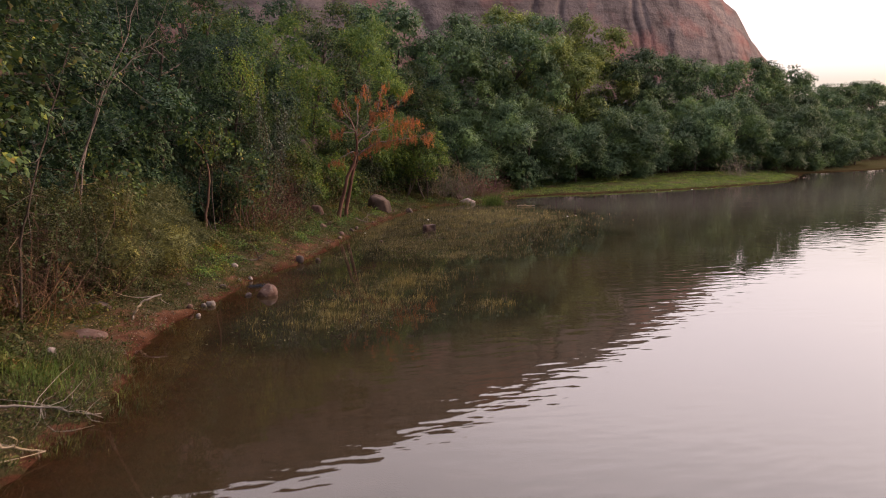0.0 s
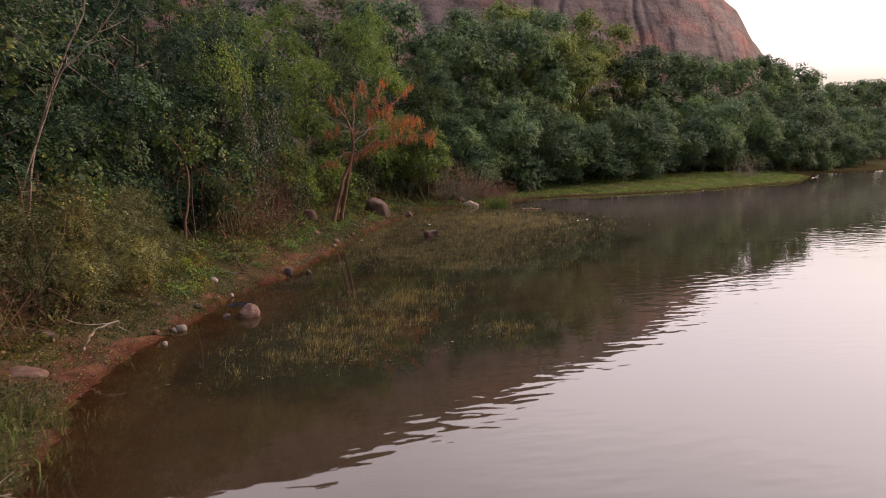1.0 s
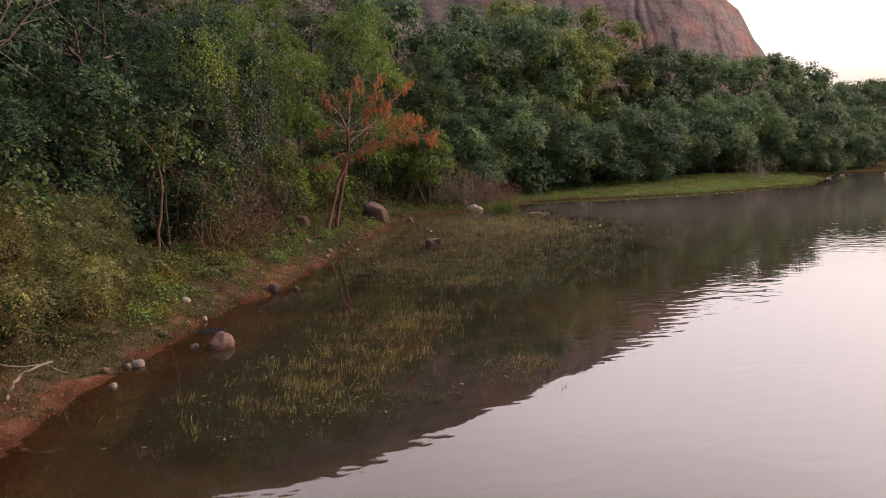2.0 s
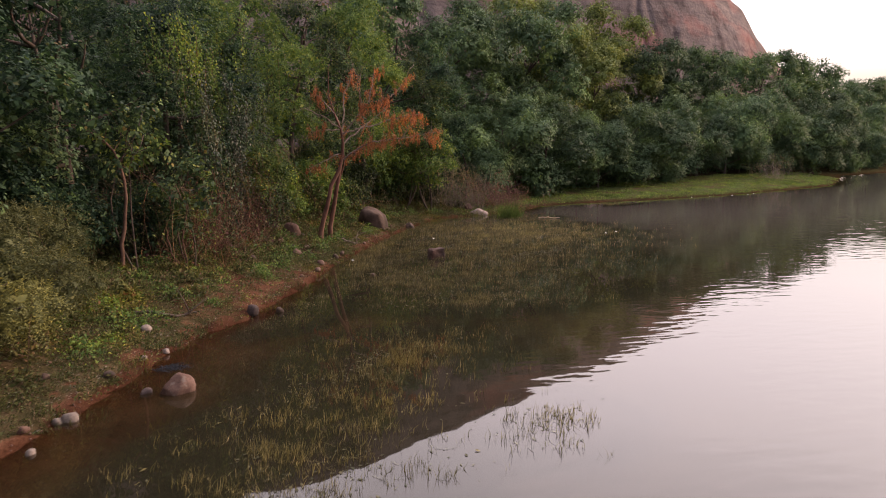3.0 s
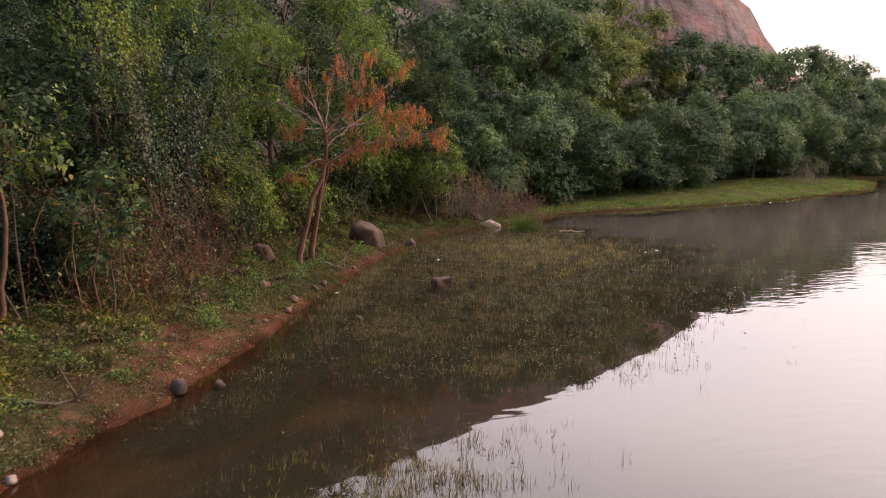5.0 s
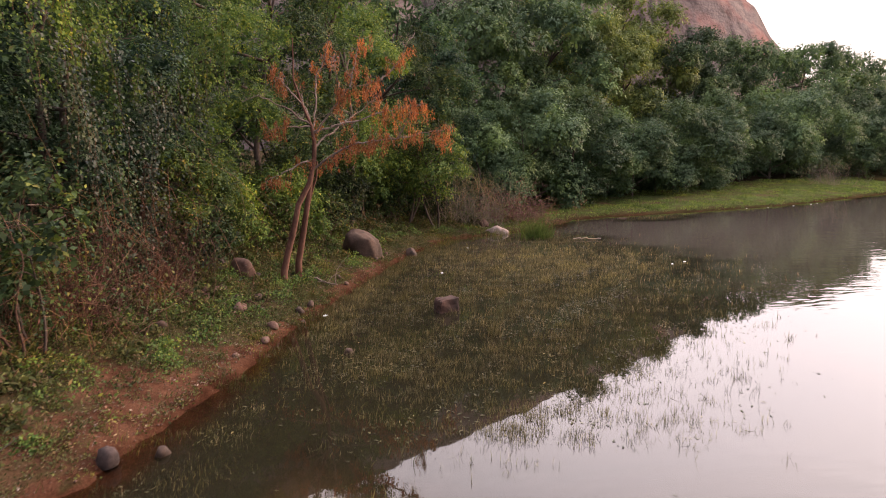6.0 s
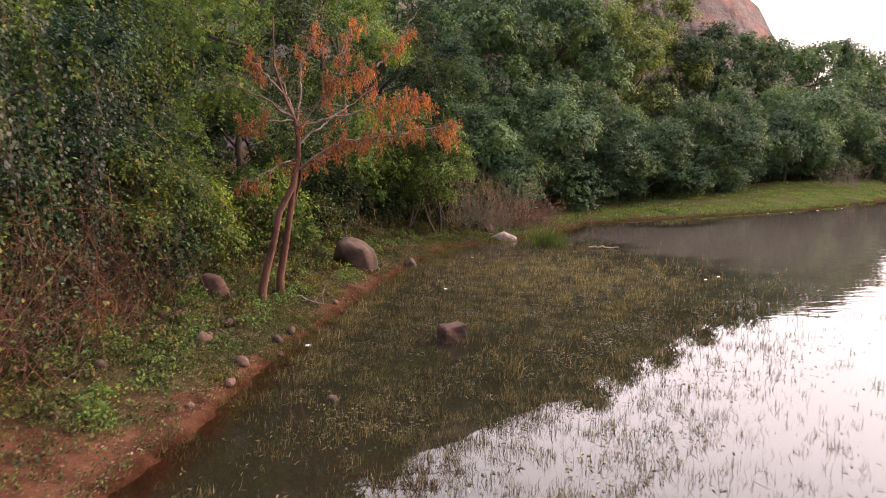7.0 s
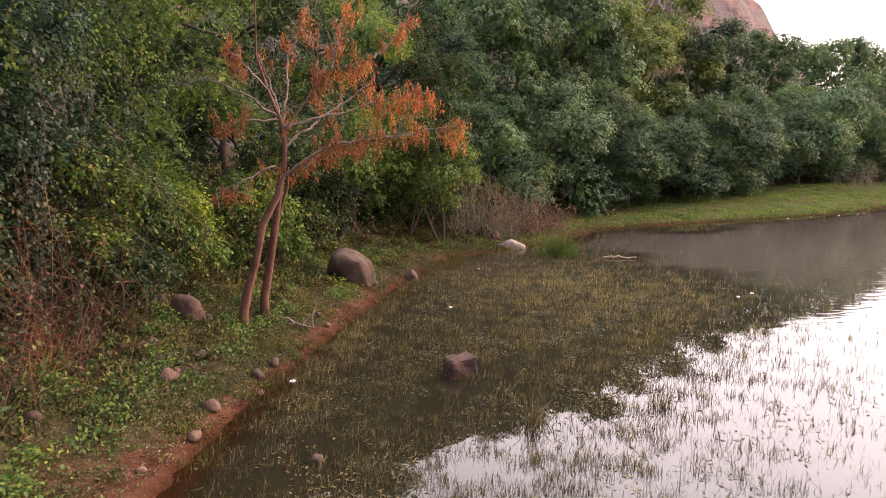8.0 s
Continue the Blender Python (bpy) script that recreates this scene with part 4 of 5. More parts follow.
def brushwood(name, x, y, radius, height, count, mat, leaf_mat, leaves, label, seed):
    """A thicket of thin stems, bare or with leaves along them."""
    r = np.random.RandomState(seed)
    ob = thing(name, on_ground(x, y), label, name, "thickets along the bank")
    pieces, spots = [], []
    z0 = float(ground_height(x, y))
    for _ in range(count):
        a = np.array([r.normal(0, radius * 0.6), r.normal(0, radius * 0.6), 0.0])
        a[2] = float(ground_height(x + a[0], y + a[1])) - z0 - 0.05
        b = a + np.array([r.normal(0, radius * 0.6), r.normal(0, radius * 0.6), height * r.uniform(0.2, 1.0)])
        line = bent_line(a, b, r, 0.3, 7)
        pieces.append(tube(line, np.linspace(r.uniform(0.004, 0.011), 0.002, 7), 3))
        spots.append(line[3:])
        for j in (3, 4, 5):
            tip = line[j] + unit(r.normal(0, 1, 3)) * r.uniform(0.2, 0.7) + np.array([0, 0, -0.1])
            twig = bent_line(line[j], tip, r, 0.15, 4)
            pieces.append(tube(twig, np.linspace(0.005, 0.0015, 4), 3))
            spots.append(twig[1:])
    tagged(part("stem", mesh_from("stem", *join(pieces), mat), ob), kind="stuff")
    if leaves:
        spots = np.concatenate(spots)
        pos = spots[r.choice(len(spots), leaves)] + r.normal(0, 0.09, (leaves, 3))
        size = r.uniform(0.05, 0.12, leaves)
        way = unit(r.normal(0, 0.8, pos.shape) + np.array([0, 0, -0.4]))
        up = r.normal(0, 0.5, pos.shape) + np.array([0.35, -0.35, 0.8])
        tagged(part("foliage", mesh_from("foliage", *leaf_quads(pos, way, up, size, size * 0.55), leaf_mat), ob), kind="stuff")
    return ob


for i, (kind, x, y, rad, h, n, mat, lm, lv, lb) in enumerate((
    ("brushwood", -9.2, 17.2, 1.2, 2.3, 220, DRY, None, 0, "tangle of dead reddish brown brushwood"),
    ("brushwood", -9.5, 15.2, 1.2, 2.2, 200, DRY, None, 0, "tangle of dead reddish brown brushwood"),
    ("thicket", -4.9, 29.9, 1.0, 2.6, 60, DRY, LEAF_MID, 1500, "green thicket on slim reddish stems"),
    ("thicket", -4.9, 32.0, 1.1, 2.8, 60, DRY, LEAF_DARK, 1700, "dark green thicket on slim reddish stems"),
    ("brushwood", -4.15, 31.0, 1.0, 2.3, 140, DRY_RED, LEAF_PINK, 160, "tangle of dead reddish brown stems"),
    ("brushwood", -4.2, 32.2, 1.0, 3.4, 150, DRY_RED, LEAF_OLIVE, 260, "tangle of dead reddish brown stems"),
    ("brushwood", -4.7, 29.6, 1.0, 3.2, 120, DRY_RED, LEAF_OLIVE, 240, "tangle of dead reddish brown stems"),
    ("thicket", -3.8, 34.3, 0.9, 2.4, 45, DRY, LEAF_OLIVE, 1200, "olive thicket beside a grey boulder"),
    ("thicket", -5.3, 27.6, 0.8, 2.8, 40, DRY, LEAF_MID, 1100, "green thicket on slim reddish stems"),
    ("thicket", -7.3, 28.0, 1.0, 3.0, 50, DRY, LEAF_OLIVE, 1400, "olive thicket under dark trees"),
    ("brushwood", 9.3, 49.0, 1.1, 3.0, 180, DRY_PALE, LEAF_OLIVE, 500, "grey dry shrub with bare pale branches"),
    ("brushwood", 11.5, 49.6, 1.4, 2.0, 170, DRY, LEAF_PINK, 2200, "dry shrub with dull pink leaves"),
    ("brushwood", 12.9, 51.2, 1.0, 1.2, 90, DRY, LEAF_PINK, 600, "low dry shrub beside the grass"),
    ("brushwood", 8.0, 49.2, 0.9, 3.8, 70, DRY_PALE, LEAF_OLIVE, 900, "grey dry shrub with bare pale branches"),
    ("brushwood", 47.6, 65.6, 1.4, 2.8, 130, DRY_PALE, LEAF_OLIVE, 250, "grey leafless bush on the grassy shore"),
    ("thicket", -3.0, 36.6, 0.9, 2.4, 45, DRY, LEAF_MID, 1300, "green thicket at the foot of the trees"),
    ("thicket", -4.1, 32.7, 0.9, 4.8, 40, DRY, LEAF_DARK, 1000, "tall thicket of climbing stems and leaves"),
    ("thicket", -5.0, 29.0, 0.9, 4.6, 40, DRY, LEAF_MID, 1000, "tall thicket of climbing stems and leaves"),
    ("brushwood", -8.4, 18.0, 1.2, 2.9, 24, DRY, LEAF_OLIVE, 300, "dry twigs rising out of an olive bush"),
    ("brushwood", -8.1, 21.6, 1.2, 2.7, 30, DRY, LEAF_OLIVE, 200, "dry twigs rising out of an olive bush"),
    ("brushwood", -9.0, 15.4, 0.9, 4.4, 40, DRY, LEAF_MID, 700, "dry brown twigs among green leaves"),
    ("thicket", -1.6, 38.6, 1.0, 2.6, 45, DRY, LEAF_OLIVE, 1200, "olive thicket at the foot of the trees"),
    ("thicket", 0.2, 41.2, 1.0, 2.4, 40, DRY, LEAF_MID, 1100, "green thicket at the foot of the trees"),
    ("brushwood", -5.0, 28.6, 0.9, 2.0, 120, DRY_RED, LEAF_PINK, 120, "tangle of dead reddish brown stems"),
    ("thicket", 2.2, 45.4, 1.0, 2.2, 35, DRY, LEAF_MID, 900, "green thicket behind thin trunks"),
    ("thicket", 4.4, 48.6, 1.1, 2.6, 35, DRY, LEAF_BRIGHT, 900, "light green thicket behind thin trunks"),
    ("thicket", 6.4, 50.0, 1.2, 2.8, 40, DRY, LEAF_MID, 1100, "green thicket behind thin trunks"),
    ("thicket", 1.0, 43.6, 1.0, 2.2, 35, DRY, LEAF_OLIVE, 900, "olive thicket behind thin trunks"),
    ("brushwood", -6.6, 30.0, 1.0, 4.0, 40, DRY, LEAF_DARK, 600, "dry stems in the shade of the woods"),
)):
    brushwood(kind, x, y, rad, h, n, mat, lm, lv, lb, 60 + i)

for x, y, h, rad, low, tw, lb in ((-4.9, 27.5, 3.6, 0.8, 1.2, 110, "slim sapling with large bright green leaves"), (-9.0, 13.7, 5.8, 1.2, 2.4, 200, "slim sapling with large bright green leaves"), (-8.1, 20.2, 3.4, 0.9, 1.4, 90, "slim sapling with yellow-green leaves"), (-6.3, 26.5, 4.6, 1.1, 2.9, 110, "slim sapling with large bright green leaves")):
    tree("sapling", R, on_ground(x, y), h, rad, low, LEAF_MID, 0.14, int(tw * 1.5), 6, lb, "saplings at the woods' edge", lobes=8, sub=1, stems=2, trunk_r=0.03, slim=0.7, droop=0.5, bark=BARK)


def bare_trunk(name, pts, r0, r1, mat, label, seed, category="tree trunk", twigs=14):
    r = np.random.RandomState(seed)
    pts = np.array(pts, float)
    ob = thing(name, tuple(pts[0]), label, category)
    fine = np.stack([np.interp(np.linspace(0, len(pts) - 1, 14), np.arange(len(pts)), pts[:, k]) for k in range(3)], 1)
    fine[1:-1] += r.normal(0, 0.02, (12, 3))
    part("stem", mesh_from("stem", *tube(fine - pts[0], np.linspace(r0, r1, 14), 8), mat, True), ob)
    for _ in range(twigs):
        a = fine[r.randint(5, 14)] - pts[0]
        b = a + unit(r.normal(0, 1, 3) + np.array([0, 0, 0.2])) * r.uniform(0.3, 1.2)
        part("twig", mesh_from("twig", *tube(bent_line(a, b, r, 0.12, 5), np.linspace(r1 * 0.8, 0.003, 5), 4), mat, True), ob)
    return ob


gz = lambda x, y: float(ground_height(x, y)) - 0.1
bare_trunk("bare_trunk", [(-6.68, 26.3, gz(-6.68, 26.3)), (-6.6, 26.3, 1.8), (-6.47, 26.3, 2.5), (-6.31, 26.3, 3.4), (-6.5, 26.35, 4.25), (-6.9, 26.4, 4.8), (-7.6, 26.5, 5.2), (-8.4, 26.6, 5.0)], 0.062, 0.012, DRY_STEM, "pinkish brown trunk with a limb arching over the dark hollow", 1)
bare_trunk("bare_trunk", [(-9.5, 19.0, gz(-9.5, 19.0)), (-8.9, 18.8, 3.4), (-7.9, 18.6, 5.9), (-7.3, 18.5, 7.0), (-6.8, 18.5, 8.3)], 0.032, 0.01, BARK_PALE, "thin bare branches rising in front of the leafy woods", 21, twigs=18)
bare_trunk("bare_trunk", [(-9.1, 18.9, gz(-9.1, 18.9)), (-8.6, 18.8, 4.2), (-7.8, 18.5, 6.0), (-7.1, 18.4, 6.7), (-6.3, 18.3, 7.6)], 0.03, 0.009, BARK_PALE, "thin bare branches rising in front of the leafy woods", 22, twigs=14)
bare_trunk("bare_trunk", [(-5.0, 26.9, gz(-5.0, 26.9)), (-5.1, 27.0, 1.8), (-4.9, 27.1, 2.7), (-5.3, 27.2, 3.6)], 0.026, 0.008, DRY_STEM, "slim reddish stem with bare twigs", 2)
bare_trunk("bare_trunk", [(-5.3, 27.1, gz(-5.3, 27.1)), (-5.6, 27.3, 1.9), (-5.4, 27.5, 2.9), (-6.0, 27.4, 3.9)], 0.026, 0.008, DRY_STEM, "slim reddish stem with bare twigs", 3)
bare_trunk("bare_trunk", [(-4.7, 29.6, gz(-4.7, 29.6)), (-4.5, 29.6, 1.9), (-4.2, 29.7, 2.6), (-4.5, 29.9, 3.8)], 0.026, 0.008, DRY_STEM, "slim reddish stem with bare twigs", 4)
bare_trunk("bare_trunk", [(-8.9, 14.6, gz(-8.9, 14.6)), (-8.6, 14.4, 2.6), (-8.2, 14.2, 3.6), (-7.9, 14.6, 5.0), (-7.4, 14.8, 6.6)], 0.03, 0.01, BARK, "thin leafless branches among green leaves", 5, twigs=26)
bare_trunk("wooden_stake", [(-9.15, 15.1, gz(-9.15, 15.1)), (-9.17, 15.1, 1.2), (-9.2, 15.1, 1.62)], 0.05, 0.04, BARK_PALE, "short pale wooden stake in the grass", 6, "stake", twigs=0)
bare_trunk("fallen_branch", [(-7.6, 10.0, 0.5), (-7.1, 10.1, 0.42), (-6.6, 10.2, 0.25), (-6.1, 10.25, 0.12)], 0.022, 0.008, DRY_PALE, "pale forked dead branch at the waterline", 7, "branch", twigs=16)
bare_trunk("fallen_branch", [(-7.3, 8.9, 0.4), (-6.9, 9.0, 0.22), (-6.5, 9.05, 0.1)], 0.02, 0.01, DRY_PALE, "thin pale dead branch at the waterline", 8, "branch", twigs=6)
bare_trunk("fallen_branch", [(-5.75, 23.1, 0.6), (-5.3, 23.15, 0.5), (-4.9, 23.2, 0.40), (-4.3, 23.6, 0.34)], 0.035, 0.03, BARK, "dark fallen branch lying in the grass", 9, "branch", twigs=3)
bare_trunk("fallen_branch", [(-0.15, 35.35, 0.5), (0.15, 35.2, 0.42), (0.4, 35.0, 0.3), (0.7, 34.95, 0.25)], 0.03, 0.02, BARK_PALE, "pale crooked branch lying on the path", 10, "branch", twigs=4)
bare_trunk("fallen_branch", [(-2.1, 31.9, 0.66), (-1.7, 31.8, 0.58), (-1.3, 31.7, 0.45)], 0.025, 0.015, DRY, "brown dead branch among stones", 11, "branch", twigs=6)
bare_trunk("fallen_branch", [(-6.95, 15.8, 0.28), (-6.85, 15.75, 0.55), (-6.6, 15.9, 0.75), (-6.3, 16.1, 0.8)], 0.03, 0.02, DRY_PALE, "curved pale branch standing at the bank's edge", 12, "branch", twigs=2)
bare_trunk("driftwood_log", [(12.4, 43.3, 0.05), (13.0, 43.05, 0.07), (13.6, 42.8, 0.06)], 0.04, 0.03, DRY_PALE, "thin pale pole lying among the reeds", 13, "log", twigs=0)


# ---- rocks ----
def rock(name, label, x, y, z, size, seed, mat, boxy=2.0, turn=0.0, group="", detail=3, tilt=(0, 0), faces=()):
    bm = bmesh.new()
    bmesh.ops.create_icosphere(bm, subdivisions=detail, radius=1.0)
    off = Vector((seed * 3.7, seed * 1.9, seed * 0.7))
    rr = random.Random(seed)
    cuts = [(Vector((rr.uniform(-1, 1), rr.uniform(-1, 1), rr.uniform(-0.3, 1))).normalized(), rr.uniform(0.62, 0.86)) for _ in range(7)]
    if faces:
        cuts = [(Vector(f[:3]).normalized(), f[3]) for f in faces]
    for v in bm.verts:
        c = v.co.copy()
        k = (abs(c.x) ** boxy + abs(c.y) ** boxy + abs(c.z) ** boxy) ** (-1 / boxy)
        c = c * k
        for nrm, lim in cuts if boxy < 6 else ():
            over = c.dot(nrm) - lim
            if over > 0:
                c -= nrm * over * 0.85
        c *= 1 + (0.16 if boxy < 6 else 0.07) * noise.noise(c * 1.1 + off) + 0.07 * noise.noise(c * 2.7 + off) + 0.025 * noise.noise(c * 7 + off)
        if c.z < -0.45:
            c.z = -0.45 + (c.z + 0.45) * 0.3
        v.co = Vector((c.x * size[0] / 2, c.y * size[1] / 2, (c.z + 0.35) * size[2] / 1.35))
    me = bpy.data.meshes.new(name)
    bm.to_mesh(me)
    bm.free()
    me.polygons.foreach_set("use_smooth", np.ones(len(me.polygons), bool))
    me.materials.append(mat)
    ob = new(name, me)
    ob.matrix_world = pose(x, y, z, tilt[0], tilt[1], turn)
    return tagged(ob, label, "rock", group)


g = lambda x, y: float(ground_height(x, y))
rock("boulder", "large brown granite boulder with a slanting flat top in the grass", 1.9, 39.7, g(1.9, 39.7) - 0.05, (1.66, 1.2, 1.1), 1, ROCK, 2.2, 0, detail=4,
     faces=((0.42, -0.2, 0.88, 0.74), (0.86, -0.5, 0.05, 0.72), (-0.55, -0.55, -0.62, 0.5), (-0.9, -0.2, 0.35, 0.8), (0.1, -0.9, -0.2, 0.68), (0.0, 0.8, 0.5, 0.8)))
rock("boulder", "rounded pinkish grey boulder in low herbs under the trees", -2.05, 34.6, g(-2.05, 34.6) - 0.02, (0.8, 0.7, 0.62), 2, ROCK_PINK, 2.4, 10, detail=4)
rock("boulder", "dark stone beside a grey boulder", -2.75, 35.2, g(-2.75, 35.2), (0.45, 0.4, 0.32), 3, ROCK_WET, 2.2)
rock("boulder", "grey rounded rock standing in shallow brown water", -3.93, 18.9, -0.07, (0.64, 0.5, 0.4), 14, ROCK_PINK, 2.0, 30, detail=4)
def squared_rock(x, y, z, size, turn):
    bm = bmesh.new()
    bmesh.ops.create_cube(bm, size=1.0)
    for v in bm.verts:
        if v.co.z > 0:
            v.co.x = v.co.x * 0.9 + (0.04 if v.co.y > 0 else 0)
            v.co.z += 0.08 * v.co.x
    bmesh.ops.bevel(bm, geom=list(bm.edges), offset=0.13, segments=2, affect="EDGES", profile=0.6)
    bmesh.ops.triangulate(bm, faces=list(bm.faces))
    bmesh.ops.subdivide_edges(bm, edges=list(bm.edges), cuts=3, use_grid_fill=True)
    for v in bm.verts:
        v.co *= 1 + 0.16 * noise.noise(v.co * 2.5) + 0.05 * noise.noise(v.co * 7)
        v.co = Vector((v.co.x * size[0], v.co.y * size[1], (v.co.z + 0.3) * size[2]))
    me = bpy.data.meshes.new("boulder")
    bm.to_mesh(me)
    bm.free()
    me.materials.append(ROCK_BLOCK)
    ob = new("boulder", me)
    ob.matrix_world = pose(x, y, z, 0, 3, turn)
    return tagged(ob, "squared dark rock with a pale worn top in the reeds", "rock")


squared_rock(3.57, 31.6, -0.03, (0.62, 0.46, 0.5), 18)
rock("boulder", "pale flat rock at the water's edge", 9.6, 46.9, -0.02, (1.3, 0.6, 0.46), 6, ROCK_WHITE, 3.0, -20, detail=4)
rock("boulder", "reddish stone in the grass above a pale rock", 9.3, 48.3, g(9.3, 48.3), (0.55, 0.45, 0.42), 7, ROCK_PINK, 2.4)
rock("boulder", "small rounded stone on the red path by the reeds", 4.1, 41.2, -0.02, (0.52, 0.45, 0.38), 8, ROCK, 2.4)
rock("boulder", "flat grey slab stone on the bank", -7.8, 16.1, g(-7.8, 16.1) - 0.05, (0.62, 0.42, 0.24), 9, ROCK, 3.0, 25)
rock("boulder", "flat reddish stone set in red earth", -7.5, 14.5, g(-7.5, 14.5) - 0.06, (0.74, 0.5, 0.2), 10, ROCK_PINK, 3.0, 5)
for i, (x, y, w, mat) in enumerate((
    (-2.82, 32.31, 0.22, ROCK_PINK), (-2.55, 32.34, 0.29, ROCK_PINK), (-2.43, 32.77, 0.27, ROCK), (-2.01, 32.05, 0.21, ROCK), (-1.5, 32.41, 0.24, ROCK), (-1.87, 31.36, 0.34, ROCK_PINK),
    (-1.8, 31.65, 0.2, ROCK_PINK), (-1.36, 31.77, 0.16, ROCK), (-2.28, 31.47, 0.15, ROCK), (-0.4, 32.1, 0.27, ROCK), (-0.1, 32.7, 0.23, ROCK), (-1.0, 30.5, 0.25, ROCK_PINK), (-3.33, 29.5, 0.22, ROCK),
    (-1.14, 29.5, 0.2, ROCK_PINK), (0.82, 36.1, 0.18, ROCK), (2.65, 39.8, 0.26, ROCK_PINK), (2.42, 39.35, 0.18, ROCK), (-5.17, 22.2, 0.23, ROCK_PALE), (-4.6, 21.3, 0.16, ROCK_PALE),
    (-2.98, 24.2, 0.34, ROCK_WET), (-2.3, 24.4, 0.24, ROCK), (-7.7, 12.8, 0.2, ROCK_PALE), (-5.6, 17.9, 0.2, ROCK_PALE),
    (-5.45, 18.0, 0.27, ROCK_PALE), (-4.5, 18.95, 0.2, ROCK_WET), (-5.6, 16.8, 0.16, ROCK_PALE), (-1.63, 34.6, 0.22, ROCK), (-5.3, 19.7, 0.2, ROCK), (-5.9, 17.4, 0.15, ROCK_PINK),
    (1.05, 35.4, 0.15, ROCK_PINK), (-0.3, 31.5, 0.13, ROCK_PINK), (-1.7, 28.6, 0.14, ROCK_PINK), (3.0, 40.6, 0.18, ROCK_PINK), (-6.2, 19.2, 0.16, ROCK), (-4.9, 20.6, 0.14, ROCK_PALE),
)):
    zz = max(g(x, y), -0.05)
    rock("stone", "small weathered stone on the bank" if zz > 0.02 else "small stone at the waterline", x, y, zz + 0.015, (w * 1.15, w * 0.95, w * 0.7), 20 + i, mat, 3.2, i * 47, "loose stones on the bank", 2)


def pebbles():
    r = np.random.RandomState(33)
    y = r.uniform(11, 44, 9000)
    x = np.interp(y, [p[1] for p in SHORE[3:19]], [p[0] for p in SHORE[3:19]]) - np.abs(r.normal(0, 0.7, len(y)))
    keep = r.rand(len(x)) < 0.22 * (1 - bare(x, y)) + 0.03
    x, y = x[keep], y[keep]
    z = np.maximum(ground_height(x, y), -0.04)
    s = r.uniform(0.008, 0.03, len(x))
    oct_ = np.array([(1, 0, 0), (0, 1, 0), (-1, 0, 0), (0, -1, 0), (0, 0, 0.7), (0, 0, -0.7)])
    V = (np.stack([x, y, z], 1)[:, None] + oct_[None] * (s[:, None] * r.uniform(0.6, 1.3, (len(x), 6)))[:, :, None]).reshape(-1, 3)
    tri = np.array([(0, 1, 4), (1, 2, 4), (2, 3, 4), (3, 0, 4), (1, 0, 5), (2, 1, 5), (3, 2, 5), (0, 3, 5)])
    F = (np.arange(len(x))[:, None, None] * 6 + tri[None]).reshape(-1, 3)
    tagged(new("pebbles", mesh_from("pebbles", V, F, ROCK_PINK)), "small reddish pebbles and clods along the bare bank", "pebbles", kind="stuff")


pebbles()


def crumpled(name, label, category, x, y, z, size, seed, mat):
    bm = bmesh.new()
    bmesh.ops.create_icosphere(bm, subdivisions=3, radius=1.0)
    off = Vector((seed * 2.1, seed, 0))
    for v in bm.verts:
        c = v.co * (1 + 0.5 * noise.noise(v.co * 2.3 + off) + 0.3 * noise.noise(v.co * 5 + off))
        v.co = Vector((c.x * size[0] / 2, c.y * size[1] / 2, max(c.z, -0.3) * size[2] / 2))
    me = bpy.data.meshes.new(name)
    bm.to_mesh(me)
    bm.free()
    me.materials.append(mat)
    ob = new(name, me)
    ob.location = (x, y, z)
    return tagged(ob, label, category)


def net_tangle():
    r = np.random.RandomState(3)
    ob = thing("fishing_net", (-4.3, 20.25, 0.0), "tangled dark net cord lying at the water's edge", "net")
    pieces = []
    for _ in range(45):
        c = np.array([r.normal(0, 0.13), r.normal(0, 0.08), 0.01 + abs(r.normal(0, 0.015))])
        a = np.linspace(0, r.uniform(3, 6.3), 9) + r.uniform(0, 6.28)
        line = c + np.stack([np.cos(a) * r.uniform(0.05, 0.18), np.sin(a) * r.uniform(0.03, 0.12), 0.03 * np.sin(a * 2 + r.rand())], 1)
        pieces.append(tube(line, np.full(9, 0.004), 3))
    tagged(part("cord", mesh_from("cord", *join(pieces), NET), ob), kind="stuff")


net_tangle()
for x, y, s in ((0.28, 32.0, 0.13), (4.6, 37.0, 0.10), (13.2, 36.0, 0.10), (13.9, 36.3, 0.10), (6.9, 42.5, 0.10), (29.6, 53.4, 0.1), (31.2, 53.3, 0.08), (33.6, 53.7, 0.14), (35.4, 54.1, 0.1), (36.3, 54.5, 0.08)):
    crumpled("litter_scrap", "small white scrap of litter on the water", "litter", x, y, 0.005, (s, s * 0.7, s * 0.35), int(s * 100 + x), LITTER)

rock("stone", "small pale stone half sunk in the shallows", 0.68, 28.55, -0.07, (0.24, 0.2, 0.18), 77, ROCK, 3.0, 20, "loose stones on the bank")


